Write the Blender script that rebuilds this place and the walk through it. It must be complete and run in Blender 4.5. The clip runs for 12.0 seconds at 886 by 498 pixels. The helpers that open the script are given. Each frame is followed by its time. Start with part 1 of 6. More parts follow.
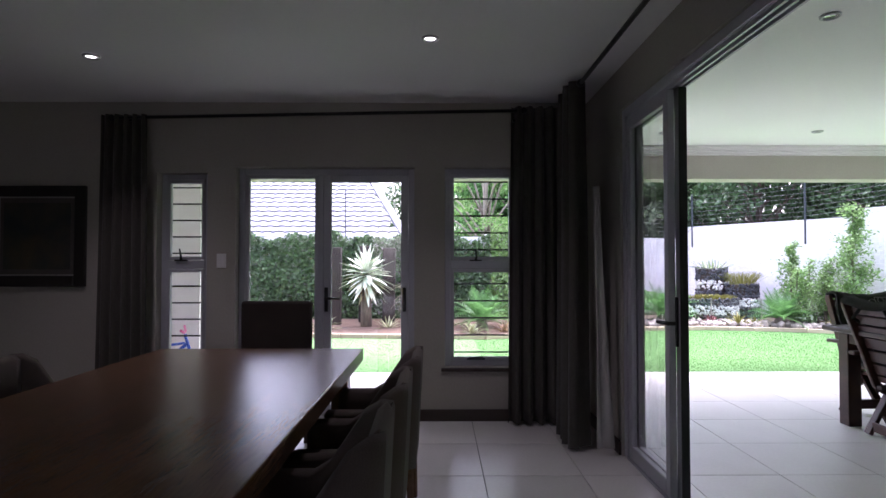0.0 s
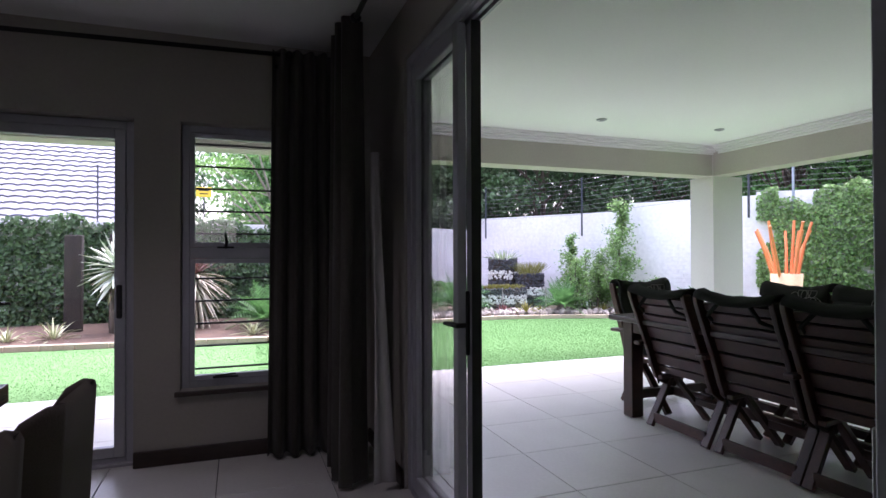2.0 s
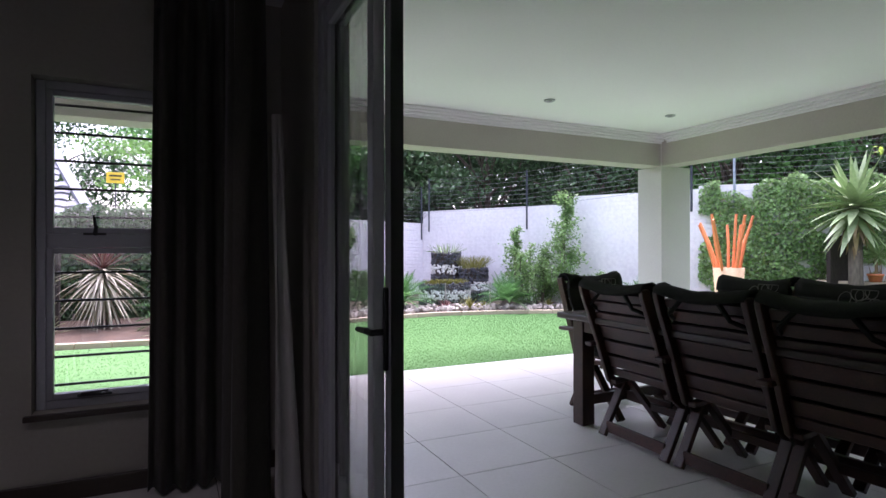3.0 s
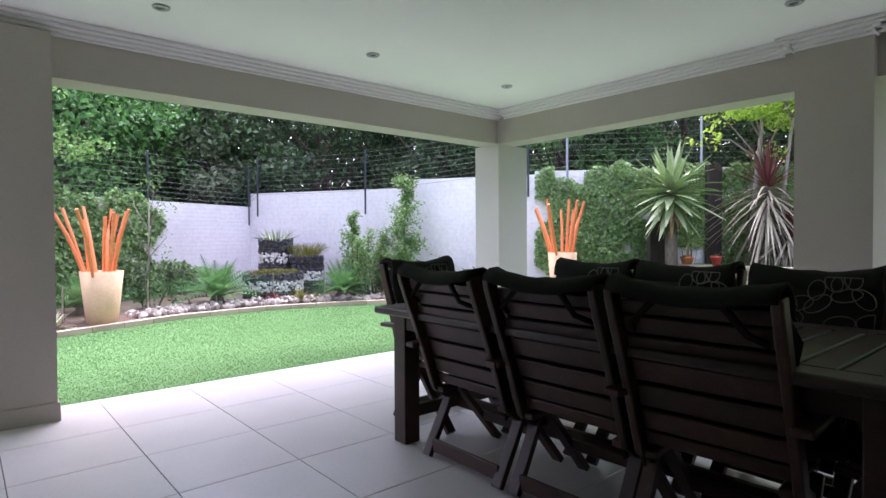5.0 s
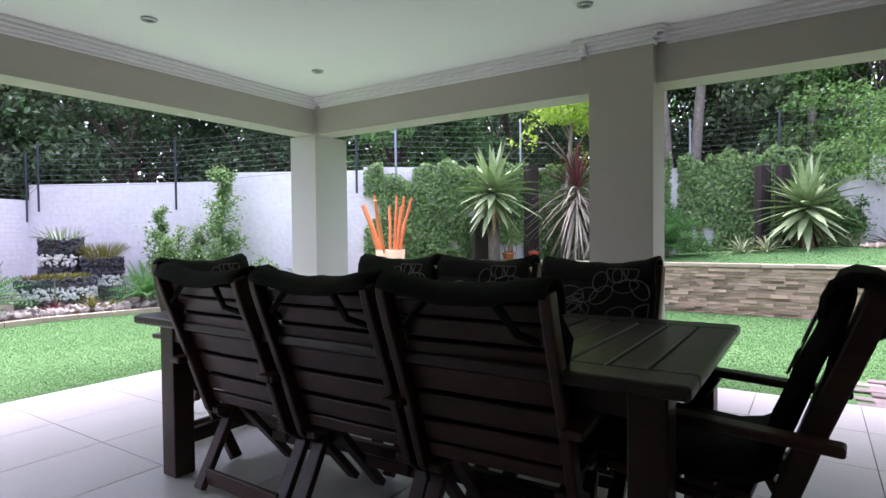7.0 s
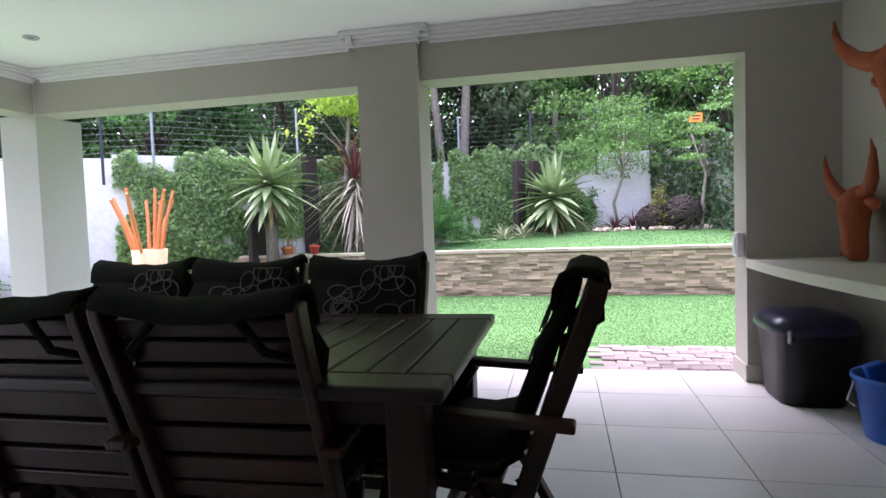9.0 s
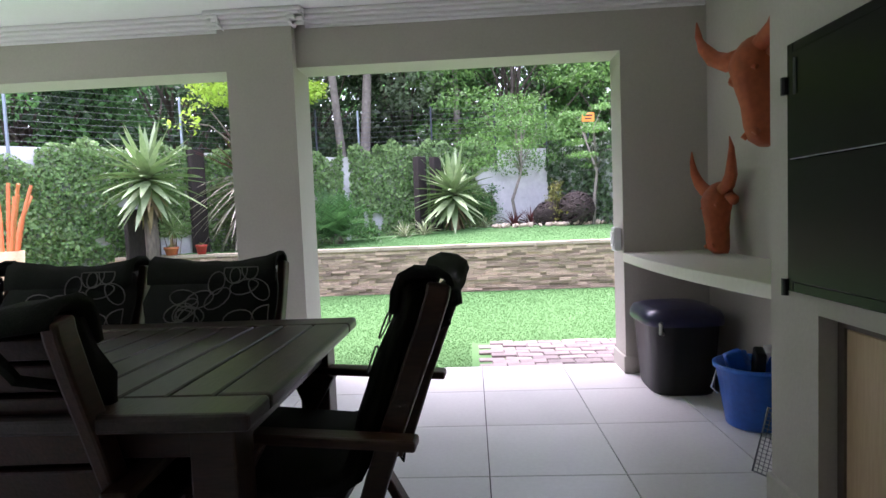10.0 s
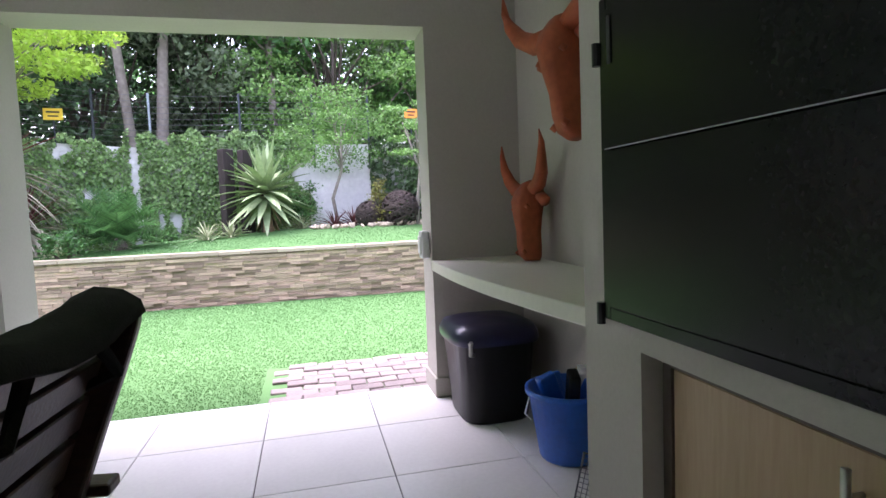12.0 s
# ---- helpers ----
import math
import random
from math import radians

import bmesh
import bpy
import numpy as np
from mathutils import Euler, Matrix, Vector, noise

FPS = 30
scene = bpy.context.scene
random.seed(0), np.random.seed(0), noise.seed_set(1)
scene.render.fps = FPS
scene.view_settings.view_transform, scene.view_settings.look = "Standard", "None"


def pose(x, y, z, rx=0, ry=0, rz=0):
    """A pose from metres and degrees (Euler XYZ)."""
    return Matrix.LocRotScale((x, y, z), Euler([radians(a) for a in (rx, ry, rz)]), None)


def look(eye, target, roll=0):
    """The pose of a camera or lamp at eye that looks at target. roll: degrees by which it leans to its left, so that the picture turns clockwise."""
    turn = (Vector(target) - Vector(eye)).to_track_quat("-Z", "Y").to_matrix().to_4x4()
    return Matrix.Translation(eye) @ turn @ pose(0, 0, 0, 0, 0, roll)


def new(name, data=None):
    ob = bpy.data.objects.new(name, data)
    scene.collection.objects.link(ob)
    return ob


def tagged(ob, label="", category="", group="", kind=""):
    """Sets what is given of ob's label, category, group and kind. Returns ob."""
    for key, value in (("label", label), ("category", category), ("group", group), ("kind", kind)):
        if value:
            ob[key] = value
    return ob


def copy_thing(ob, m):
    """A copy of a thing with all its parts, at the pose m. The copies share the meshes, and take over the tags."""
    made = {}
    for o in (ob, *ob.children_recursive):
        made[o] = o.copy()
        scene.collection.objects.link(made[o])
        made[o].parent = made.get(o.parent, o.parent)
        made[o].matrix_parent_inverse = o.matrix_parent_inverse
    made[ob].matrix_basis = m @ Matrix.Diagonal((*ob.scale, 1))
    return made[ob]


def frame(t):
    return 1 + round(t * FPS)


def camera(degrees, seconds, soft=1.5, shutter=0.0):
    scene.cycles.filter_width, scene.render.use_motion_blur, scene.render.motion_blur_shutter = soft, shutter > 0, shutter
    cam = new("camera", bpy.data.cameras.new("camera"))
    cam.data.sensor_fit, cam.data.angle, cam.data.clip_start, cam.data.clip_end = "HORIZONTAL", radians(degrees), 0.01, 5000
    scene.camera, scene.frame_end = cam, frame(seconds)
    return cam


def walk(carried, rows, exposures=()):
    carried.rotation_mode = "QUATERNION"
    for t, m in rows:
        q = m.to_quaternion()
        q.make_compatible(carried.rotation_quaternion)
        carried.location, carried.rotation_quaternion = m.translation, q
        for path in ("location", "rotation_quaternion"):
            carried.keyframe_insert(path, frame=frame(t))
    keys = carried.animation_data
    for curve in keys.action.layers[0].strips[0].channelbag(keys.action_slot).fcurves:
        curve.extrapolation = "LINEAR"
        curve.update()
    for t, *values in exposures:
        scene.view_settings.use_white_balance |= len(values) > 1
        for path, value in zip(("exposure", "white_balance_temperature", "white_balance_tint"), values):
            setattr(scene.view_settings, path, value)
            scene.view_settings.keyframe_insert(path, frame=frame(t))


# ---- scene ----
cam = camera(76.4, 12.0)
PATH = [
    (0, (0.398, 0.675, 1.286), (0.414, 2.674, 1.334), 0.0),
    (0.5, (0.497, 0.83, 1.258), (0.648, 2.824, 1.298), -0.1),
    (1, (0.543, 1.056, 1.258), (0.927, 3.019, 1.295), -0.2),
    (1.5, (0.628, 1.296, 1.265), (1.214, 3.209, 1.292), -0.2),
    (2, (0.78, 1.526, 1.252), (1.464, 3.405, 1.273), -0.2),
    (2.5, (0.905, 1.766, 1.241), (1.679, 3.611, 1.253), -0.1),
    (4.5, (1.621, 2.482, 1.16), (2.787, 4.107, 1.132), -0.3),
    (5, (1.721, 2.555, 1.168), (3.025, 4.071, 1.129), -0.3),
    (5.5, (1.852, 2.592, 1.165), (3.283, 3.989, 1.13), -0.5),
    (6, (1.97, 2.59, 1.142), (3.483, 3.898, 1.109), -0.4),
    (6.5, (2.044, 2.574, 1.141), (3.629, 3.793, 1.098), -0.5),
    (7, (2.107, 2.561, 1.143), (3.777, 3.662, 1.095), -0.6),
    (9, (2.245, 2.517, 1.175), (4.199, 2.931, 1.077), -2.0),
    (9.5, (2.329, 2.423, 1.167), (4.307, 2.697, 1.059), -2.2),
    (10, (2.438, 2.338, 1.162), (4.431, 2.444, 1.042), -2.3),
    (10.5, (2.543, 2.264, 1.158), (4.538, 2.243, 1.03), -2.3),
    (11, (2.706, 2.197, 1.161), (4.694, 2.026, 1.024), -2.4),
    (11.5, (2.881, 2.125, 1.158), (4.845, 1.774, 1.017), -2.4),
    (12, (3.079, 2.018, 1.17), (5.019, 1.554, 1.022), -2.3),
]
walk(cam, [(t, look(eye, target, roll)) for t, eye, target, roll in PATH],
     [(0, 2.92, 5890, 37), (2.0, 2.45, 5890, 37), (4.0, 2.08, 5890, 37), (7.0, 2.15, 5890, 37), (9.0, 2.47, 5890, 37), (12.0, 2.62, 5890, 37)])

# ---- light ----
world = bpy.data.worlds.new("overcast_sky")
scene.world = world
world.use_nodes = True
_wn = world.node_tree.nodes
_sky = _wn.new("ShaderNodeTexSky")
_sky.sky_type = 'NISHITA'
_sky.sun_disc = False
_sky.sun_elevation = radians(70)
_sky.sun_rotation = radians(40)
_sky.air_density = 1.6
_sky.dust_density = 3.0
_pale = _wn.new("ShaderNodeHueSaturation")
_pale.inputs["Saturation"].default_value = 0.45
world.node_tree.links.new(_sky.outputs[0], _pale.inputs["Color"])
world.node_tree.links.new(_pale.outputs[0], _wn["Background"].inputs[0])
_wn["Background"].inputs[1].default_value = 0.15
_sun = bpy.data.lights.new("sun", 'SUN')
_sun.energy = 2.0
_sun.angle = radians(60)
_sun.color = (1.0, 0.96, 0.9)
sun_lamp = new("sun", _sun)
sun_lamp.matrix_world = look((7, 9, 30), (0, 0, 0))

for _x, _y in ((-1.81, 4.24), (0.35, 3.94)):
    _d = bpy.data.lights.new("downlight_lamp", 'SPOT')
    _d.energy = 2.5
    _d.spot_size = radians(110)
    _d.spot_blend = 0.8
    _d.shadow_soft_size = 0.03
    _d.color = (1.0, 0.95, 0.88)
    room_lamp = new("downlight_lamp", _d)
    room_lamp.matrix_world = look((_x, _y, 2.575), (_x, _y, 0))


# ---- materials ----
def material(name, base, alt=None, rough=0.6, grain=30.0, blotch=2.0, bump=0.0, metal=0.0, stretch=(1, 1, 1), vary=0.0, sheen=0.0, bump_scale=None, spec=0.5):
    """Two-scale procedural surface: fine grain and broad blotches between two colours, with relief."""
    m = bpy.data.materials.new(name)
    m.use_nodes = True
    nt = m.node_tree
    n, l = nt.nodes, nt.links
    p = n["Principled BSDF"]
    p.inputs["Roughness"].default_value = rough
    p.inputs["Metallic"].default_value = metal
    p.inputs["Specular IOR Level"].default_value = spec
    if sheen:
        p.inputs["Sheen Weight"].default_value = sheen
    alt = alt or tuple(c * 0.8 for c in base)
    tc = n.new("ShaderNodeTexCoord")
    mp = n.new("ShaderNodeMapping")
    mp.inputs["Scale"].default_value = stretch
    l.new(tc.outputs["Object"], mp.inputs["Vector"])
    fine = n.new("ShaderNodeTexNoise")
    fine.inputs["Scale"].default_value = grain
    fine.inputs["Detail"].default_value = 5
    broad = n.new("ShaderNodeTexNoise")
    broad.inputs["Scale"].default_value = blotch
    broad.inputs["Detail"].default_value = 3
    l.new(mp.outputs[0], fine.inputs["Vector"])
    l.new(mp.outputs[0], broad.inputs["Vector"])
    mix = n.new("ShaderNodeMath")
    mix.operation = 'MULTIPLY_ADD'
    mix.inputs[1].default_value = 0.5
    l.new(fine.outputs["Fac"], mix.inputs[0])
    half = n.new("ShaderNodeMath")
    half.operation = 'MULTIPLY'
    half.inputs[1].default_value = 0.5
    l.new(broad.outputs["Fac"], half.inputs[0])
    l.new(half.outputs[0], mix.inputs[2])
    ramp = n.new("ShaderNodeValToRGB")
    ramp.color_ramp.elements[0].position = 0.36
    ramp.color_ramp.elements[1].position = 0.64
    ramp.color_ramp.elements[0].color = (*alt, 1)
    ramp.color_ramp.elements[1].color = (*base, 1)
    l.new(mix.outputs[0], ramp.inputs[0])
    out = ramp.outputs[0]
    if vary:
        info = n.new("ShaderNodeObjectInfo")
        geo = n.new("ShaderNodeNewGeometry")
        add = n.new("ShaderNodeMath")
        l.new(info.outputs["Random"], add.inputs[0])
        l.new(geo.outputs["Random Per Island"], add.inputs[1])
        fr = n.new("ShaderNodeMath")
        fr.operation = 'FRACT'
        l.new(add.outputs[0], fr.inputs[0])
        rng = n.new("ShaderNodeMapRange")
        rng.inputs["To Min"].default_value = 1 - vary
        rng.inputs["To Max"].default_value = 1 + vary
        l.new(fr.outputs[0], rng.inputs["Value"])
        hsv = n.new("ShaderNodeHueSaturation")
        l.new(rng.outputs[0], hsv.inputs["Value"])
        l.new(out, hsv.inputs["Color"])
        out = hsv.outputs[0]
    l.new(out, p.inputs["Base Color"])
    if bump:
        b = n.new("ShaderNodeBump")
        b.inputs["Strength"].default_value = bump
        b.inputs["Distance"].default_value = 0.01
        src = fine
        if bump_scale:
            src = n.new("ShaderNodeTexNoise")
            src.inputs["Scale"].default_value = bump_scale
            src.inputs["Detail"].default_value = 4
            l.new(mp.outputs[0], src.inputs["Vector"])
        l.new(src.outputs["Fac"], b.inputs["Height"])
        l.new(b.outputs[0], p.inputs["Normal"])
    return m


def leaf_material(name, base, alt, rough=0.5, vary=0.45):
    """Foliage: colour varied leaf by leaf, a little light passing through."""
    m = material(name, base, alt, rough, 9.0, 0.7, vary=vary)
    n, l = m.node_tree.nodes, m.node_tree.links
    p = n["Principled BSDF"]
    tr = n.new("ShaderNodeBsdfTranslucent")
    ms = n.new("ShaderNodeMixShader")
    ms.inputs[0].default_value = 0.4
    src = p.inputs["Base Color"].links[0].from_socket
    l.new(src, tr.inputs["Color"])
    out = n["Material Output"]
    l.new(p.outputs[0], ms.inputs[1])
    l.new(tr.outputs[0], ms.inputs[2])
    l.new(ms.outputs[0], out.inputs["Surface"])
    return m


def glass_material(name, tint=(1, 1, 1), ior=1.45):
    m = bpy.data.materials.new(name)
    m.use_nodes = True
    p = m.node_tree.nodes["Principled BSDF"]
    p.inputs["Base Color"].default_value = (*tint, 1)
    p.inputs["Transmission Weight"].default_value = 1
    p.inputs["Roughness"].default_value = 0.0
    p.inputs["IOR"].default_value = ior
    return m


def brick_paint(name):
    """White-painted brickwork: courses show as faint relief and grime."""
    m = material(name, (0.80, 0.79, 0.80), (0.66, 0.65, 0.67), 0.75, 14.0, 0.9)
    n, l = m.node_tree.nodes, m.node_tree.links
    tc = n.new("ShaderNodeTexCoord")
    br = n.new("ShaderNodeTexBrick")
    br.inputs["Scale"].default_value = 1.0
    br.inputs["Brick Width"].default_value = 0.23
    br.inputs["Row Height"].default_value = 0.085
    br.inputs["Mortar Size"].default_value = 0.008
    l.new(tc.outputs["UV"], br.inputs["Vector"])
    b = n.new("ShaderNodeBump")
    b.invert = True
    b.inputs["Strength"].default_value = 0.8
    b.inputs["Distance"].default_value = 0.02
    l.new(br.outputs["Fac"], b.inputs["Height"])
    l.new(b.outputs[0], n["Principled BSDF"].inputs["Normal"])
    return m


M_WALL = material("plaster_warm_grey", (0.48, 0.448, 0.40), (0.445, 0.412, 0.366), 0.8, 60, 1.5, 0.12)
M_COLUMN = material("plaster_pale_grey", (0.62, 0.60, 0.57), (0.57, 0.55, 0.52), 0.8, 60, 1.2, 0.12)
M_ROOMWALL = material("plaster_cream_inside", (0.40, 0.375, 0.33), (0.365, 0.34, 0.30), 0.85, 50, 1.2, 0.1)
M_CEIL = material("ceiling_white", (0.86, 0.86, 0.85), (0.83, 0.83, 0.82), 0.85, 40, 0.8, 0.05)
M_TRIMWHITE = material("cornice_white", (0.82, 0.81, 0.80), (0.78, 0.77, 0.76), 0.7, 40, 1)
M_TILE = material("porcelain_tile", (0.74, 0.72, 0.69), (0.68, 0.66, 0.63), 0.30, 45, 3.0, 0.03, vary=0.04)
M_GROUT = material("grout_dark", (0.16, 0.15, 0.14), (0.10, 0.09, 0.085), 0.9, 80, 3, 0.2)
M_ALU = material("aluminium_grey", (0.46, 0.46, 0.50), (0.41, 0.41, 0.45), 0.42, 90, 3, metal=0.15)
M_GASKET = material("black_gasket", (0.015, 0.015, 0.017), None, 0.5)
M_BLACKMETAL = material("black_metal", (0.02, 0.02, 0.022), (0.012, 0.012, 0.013), 0.38, 60, 4, metal=0.3)
M_GLASS = glass_material("clear_glass")
M_FENCEGLASS = glass_material("fence_glass", (0.86, 0.96, 0.93))
M_SKIRT = material("dark_wood_skirting", (0.045, 0.028, 0.02), (0.03, 0.018, 0.013), 0.45, 20, 3, 0.05, stretch=(1, 1, 6))
M_OAK = material("table_timber", (0.19, 0.10, 0.055), (0.115, 0.06, 0.034), 0.24, 26, 1.6, 0.10, stretch=(7, 0.6, 7))
M_DECKWOOD = material("stained_hardwood", (0.066, 0.026, 0.016), (0.032, 0.013, 0.009), 0.42, 22, 2.2, 0.12, stretch=(5, 1, 5), vary=0.25)
M_TABLEWOOD = material("weathered_table_hardwood", (0.062, 0.038, 0.031), (0.032, 0.02, 0.016), 0.36, 20, 2.0, 0.12, stretch=(1, 7, 7), vary=0.2)
M_CUSHION = material("charcoal_cushion_fabric", (0.024, 0.025, 0.021), (0.013, 0.014, 0.012), 0.95, 220, 6, 0.35, spec=0.2)
M_EMBROID = material("pale_embroidery", (0.20, 0.195, 0.17), (0.14, 0.135, 0.12), 0.9, 200, 6)
M_UPHOL = material("brown_upholstery", (0.12, 0.093, 0.078), (0.085, 0.066, 0.055), 0.95, 240, 4, 0.3, sheen=0.1)
M_HEADCHAIR = material("woven_dark_brown", (0.035, 0.022, 0.017), (0.02, 0.012, 0.009), 0.8, 160, 5, 0.5)
M_CURTAIN = material("taupe_curtain", (0.07, 0.063, 0.051), (0.05, 0.045, 0.037), 0.92, 200, 2.5, 0.15, stretch=(1, 1, 0.2), sheen=0.1)
M_LINING = material("curtain_lining", (0.50, 0.48, 0.46), (0.44, 0.42, 0.40), 0.9, 200, 3)
M_STEEL = material("brushed_steel", (0.55, 0.54, 0.52), (0.45, 0.44, 0.43), 0.3, 60, 4, metal=1.0)
M_LAWN = material("lawn_soil", (0.135, 0.265, 0.10), (0.105, 0.22, 0.08), 0.95, 150, 0.7, 0.12, spec=0.1)
M_GRASS = leaf_material("grass_blade", (0.14, 0.275, 0.105), (0.105, 0.225, 0.08), 0.95, 0.08)
M_GRASS.node_tree.nodes["Principled BSDF"].inputs["Specular IOR Level"].default_value = 0.1
M_FARGROUND = material("ground_cover", (0.07, 0.085, 0.04), (0.05, 0.045, 0.03), 0.95, 6, 0.4, 0.4)
M_SOIL = material("garden_soil", (0.12, 0.075, 0.05), (0.06, 0.042, 0.03), 0.95, 35, 3, 0.8)
M_KERB = material("sandstone_edging", (0.50, 0.42, 0.32), (0.42, 0.34, 0.25), 0.85, 40, 3, 0.3, vary=0.12)
M_BRICKPAINT = brick_paint("white_painted_brick")
M_STONE = material("ledge_stone", (0.56, 0.41, 0.30), (0.36, 0.265, 0.20), 0.85, 16, 1.2, 0.6, vary=0.42, stretch=(1, 1, 3))
M_STONEBACK = material("stone_joint", (0.07, 0.055, 0.045), None, 0.95, 30, 4)
M_PAVER = material("clay_paver", (0.33, 0.27, 0.25), (0.22, 0.18, 0.17), 0.85, 45, 4, 0.4, vary=0.22)
M_BIN = material("black_plastic", (0.009, 0.009, 0.010), (0.006, 0.006, 0.007), 0.4, 60, 5, 0.03, spec=0.25)
M_BINLID = material("navy_plastic", (0.016, 0.015, 0.055), (0.011, 0.01, 0.04), 0.28, 60, 5)
M_BUCKET = material("blue_plastic", (0.022, 0.15, 0.62), (0.016, 0.11, 0.5), 0.35, 40, 4)
M_TERRA = material("orange_terracotta_paint", (0.46, 0.10, 0.032), (0.32, 0.068, 0.022), 0.6, 30, 4, 0.2)
M_SHELF = material("cream_shelf_paint", (0.72, 0.69, 0.60), (0.66, 0.63, 0.55), 0.45, 40, 2)
M_BRAAI = material("charcoal_painted_steel", (0.008, 0.009, 0.009), (0.005, 0.006, 0.006), 0.26, 70, 2, 0.0, metal=0.0, spec=0.18)
M_CUPBOARD = material("light_oak_veneer", (0.52, 0.37, 0.22), (0.44, 0.30, 0.17), 0.45, 18, 1.6, 0.04, stretch=(7, 7, 0.5))
M_CUPFRAME = material("brown_edge_frame", (0.13, 0.10, 0.08), (0.10, 0.075, 0.06), 0.6, 30, 3)
M_POT = material("sand_planter", (0.62, 0.45, 0.27), (0.54, 0.37, 0.21), 0.7, 30, 3, 0.15)
M_STICK = material("orange_painted_pole", (0.80, 0.25, 0.09), (0.66, 0.20, 0.07), 0.6, 25, 4, 0.1, vary=0.15)
M_REDPOT = material("red_pot", (0.42, 0.05, 0.03), (0.33, 0.035, 0.02), 0.5, 30, 4)
M_ORPOT = material("orange_pot", (0.60, 0.20, 0.08), (0.5, 0.15, 0.06), 0.6, 30, 4)
M_SLEEPER = material("dark_sleeper_timber", (0.045, 0.034, 0.03), (0.018, 0.014, 0.013), 0.9, 18, 3, 0.9, stretch=(4, 4, 0.6))
M_BARK = material("bark", (0.17, 0.14, 0.115), (0.08, 0.065, 0.052), 0.95, 12, 3, 0.9, stretch=(3, 3, 0.7))
M_PALEBARK = material("pale_bark", (0.30, 0.27, 0.23), (0.19, 0.17, 0.14), 0.9, 14, 3, 0.5)
M_IVY = leaf_material("ivy_leaf", (0.25, 0.40, 0.145), (0.15, 0.27, 0.095), 0.5, 0.5)
M_IVYDARK = leaf_material("dark_ivy_leaf", (0.09, 0.16, 0.065), (0.05, 0.10, 0.04), 0.5, 0.5)
M_LEAFDARK = leaf_material("dark_canopy_leaf", (0.07, 0.14, 0.055), (0.03, 0.07, 0.03), 0.5, 0.55)
M_LEAFMID = leaf_material("mid_canopy_leaf", (0.12, 0.29, 0.075), (0.065, 0.18, 0.055), 0.5, 0.5)
M_LEAFGREY = leaf_material("grey_green_leaf", (0.20, 0.27, 0.15), (0.11, 0.16, 0.09), 0.55, 0.45)
M_LEAFBRIGHT = leaf_material("lime_leaf", (0.42, 0.60, 0.08), (0.30, 0.48, 0.06), 0.5, 0.3)
M_LEAFFERN = leaf_material("feathery_leaf", (0.17, 0.33, 0.08), (0.11, 0.24, 0.06), 0.5, 0.35)
M_CYCAD = leaf_material("cycad_leaf", (0.12, 0.27, 0.08), (0.07, 0.18, 0.06), 0.4, 0.35)
M_ALOE = material("aloe_leaf", (0.31, 0.40, 0.20), (0.20, 0.29, 0.13), 0.45, 20, 3, 0.1, vary=0.2)
M_ALOEPALE = material("pale_aloe_leaf", (0.60, 0.65, 0.54), (0.46, 0.52, 0.42), 0.45, 20, 3, 0.1, vary=0.2)
M_DRYLEAF = material("dry_leaf", (0.36, 0.26, 0.15), (0.22, 0.15, 0.085), 0.85, 20, 4, 0.2, vary=0.3)
M_CORD = material("cordyline_leaf", (0.42, 0.38, 0.29), (0.24, 0.22, 0.15), 0.5, 20, 3, vary=0.35)
M_CORDRED = material("red_cordyline_leaf", (0.16, 0.035, 0.035), (0.09, 0.025, 0.025), 0.5, 20, 3, vary=0.3)
M_VARIEG = material("variegated_leaf", (0.50, 0.52, 0.34), (0.32, 0.36, 0.2), 0.5, 20, 3, vary=0.3)
M_BROMEL = leaf_material("yellow_green_leaf", (0.30, 0.33, 0.07), (0.22, 0.2, 0.06), 0.5, 0.3)
M_GABIONDARK = material("dark_slate_stone", (0.085, 0.09, 0.105), (0.04, 0.043, 0.05), 0.8, 20, 5, 0.3, vary=0.4)
M_WHITESTONE = material("white_pebble", (0.78, 0.77, 0.74), (0.66, 0.65, 0.62), 0.7, 20, 5, 0.2, vary=0.12)
M_PEBBLE = material("grey_pebble", (0.36, 0.33, 0.29), (0.24, 0.22, 0.19), 0.8, 20, 5, 0.3, vary=0.4)
M_TWIG = material("dark_twig", (0.055, 0.04, 0.034), (0.03, 0.022, 0.018), 0.9, 30, 5, 0.4, vary=0.3)
M_WIRE = material("fence_wire", (0.22, 0.23, 0.25), None, 0.45, metal=0.8)
M_POST = material("fence_post_dark", (0.05, 0.06, 0.075), None, 0.5, metal=0.4)
M_POSTBLUE = material("fence_post_galvanised", (0.36, 0.42, 0.50), None, 0.45, metal=0.5)
M_SIGN = material("yellow_sign", (0.85, 0.58, 0.04), (0.8, 0.54, 0.03), 0.5)
M_SIGNOR = material("orange_sign", (0.85, 0.30, 0.03), (0.8, 0.27, 0.03), 0.5)
M_ROOFTILE = material("pale_grey_roof_tile", (0.20, 0.21, 0.24), (0.14, 0.15, 0.17), 0.7, 20, 1.5, 0.2, vary=0.14)
M_NEIGHBOUR = material("neighbour_wall", (0.6, 0.57, 0.52), None, 0.85, 20, 1)
M_WHITEPLASTIC = material("white_plastic", (0.78, 0.78, 0.77), (0.74, 0.74, 0.73), 0.4, 40, 3)
M_PICFRAME = material("dark_picture_frame", (0.018, 0.014, 0.012), None, 0.4, 40, 4, 0.1)
M_PICMAT = material("picture_mount", (0.10, 0.09, 0.08), None, 0.8)
M_PICTURE = material("dim_landscape_painting", (0.075, 0.06, 0.035), (0.02, 0.03, 0.035), 0.6, 5, 2.0)
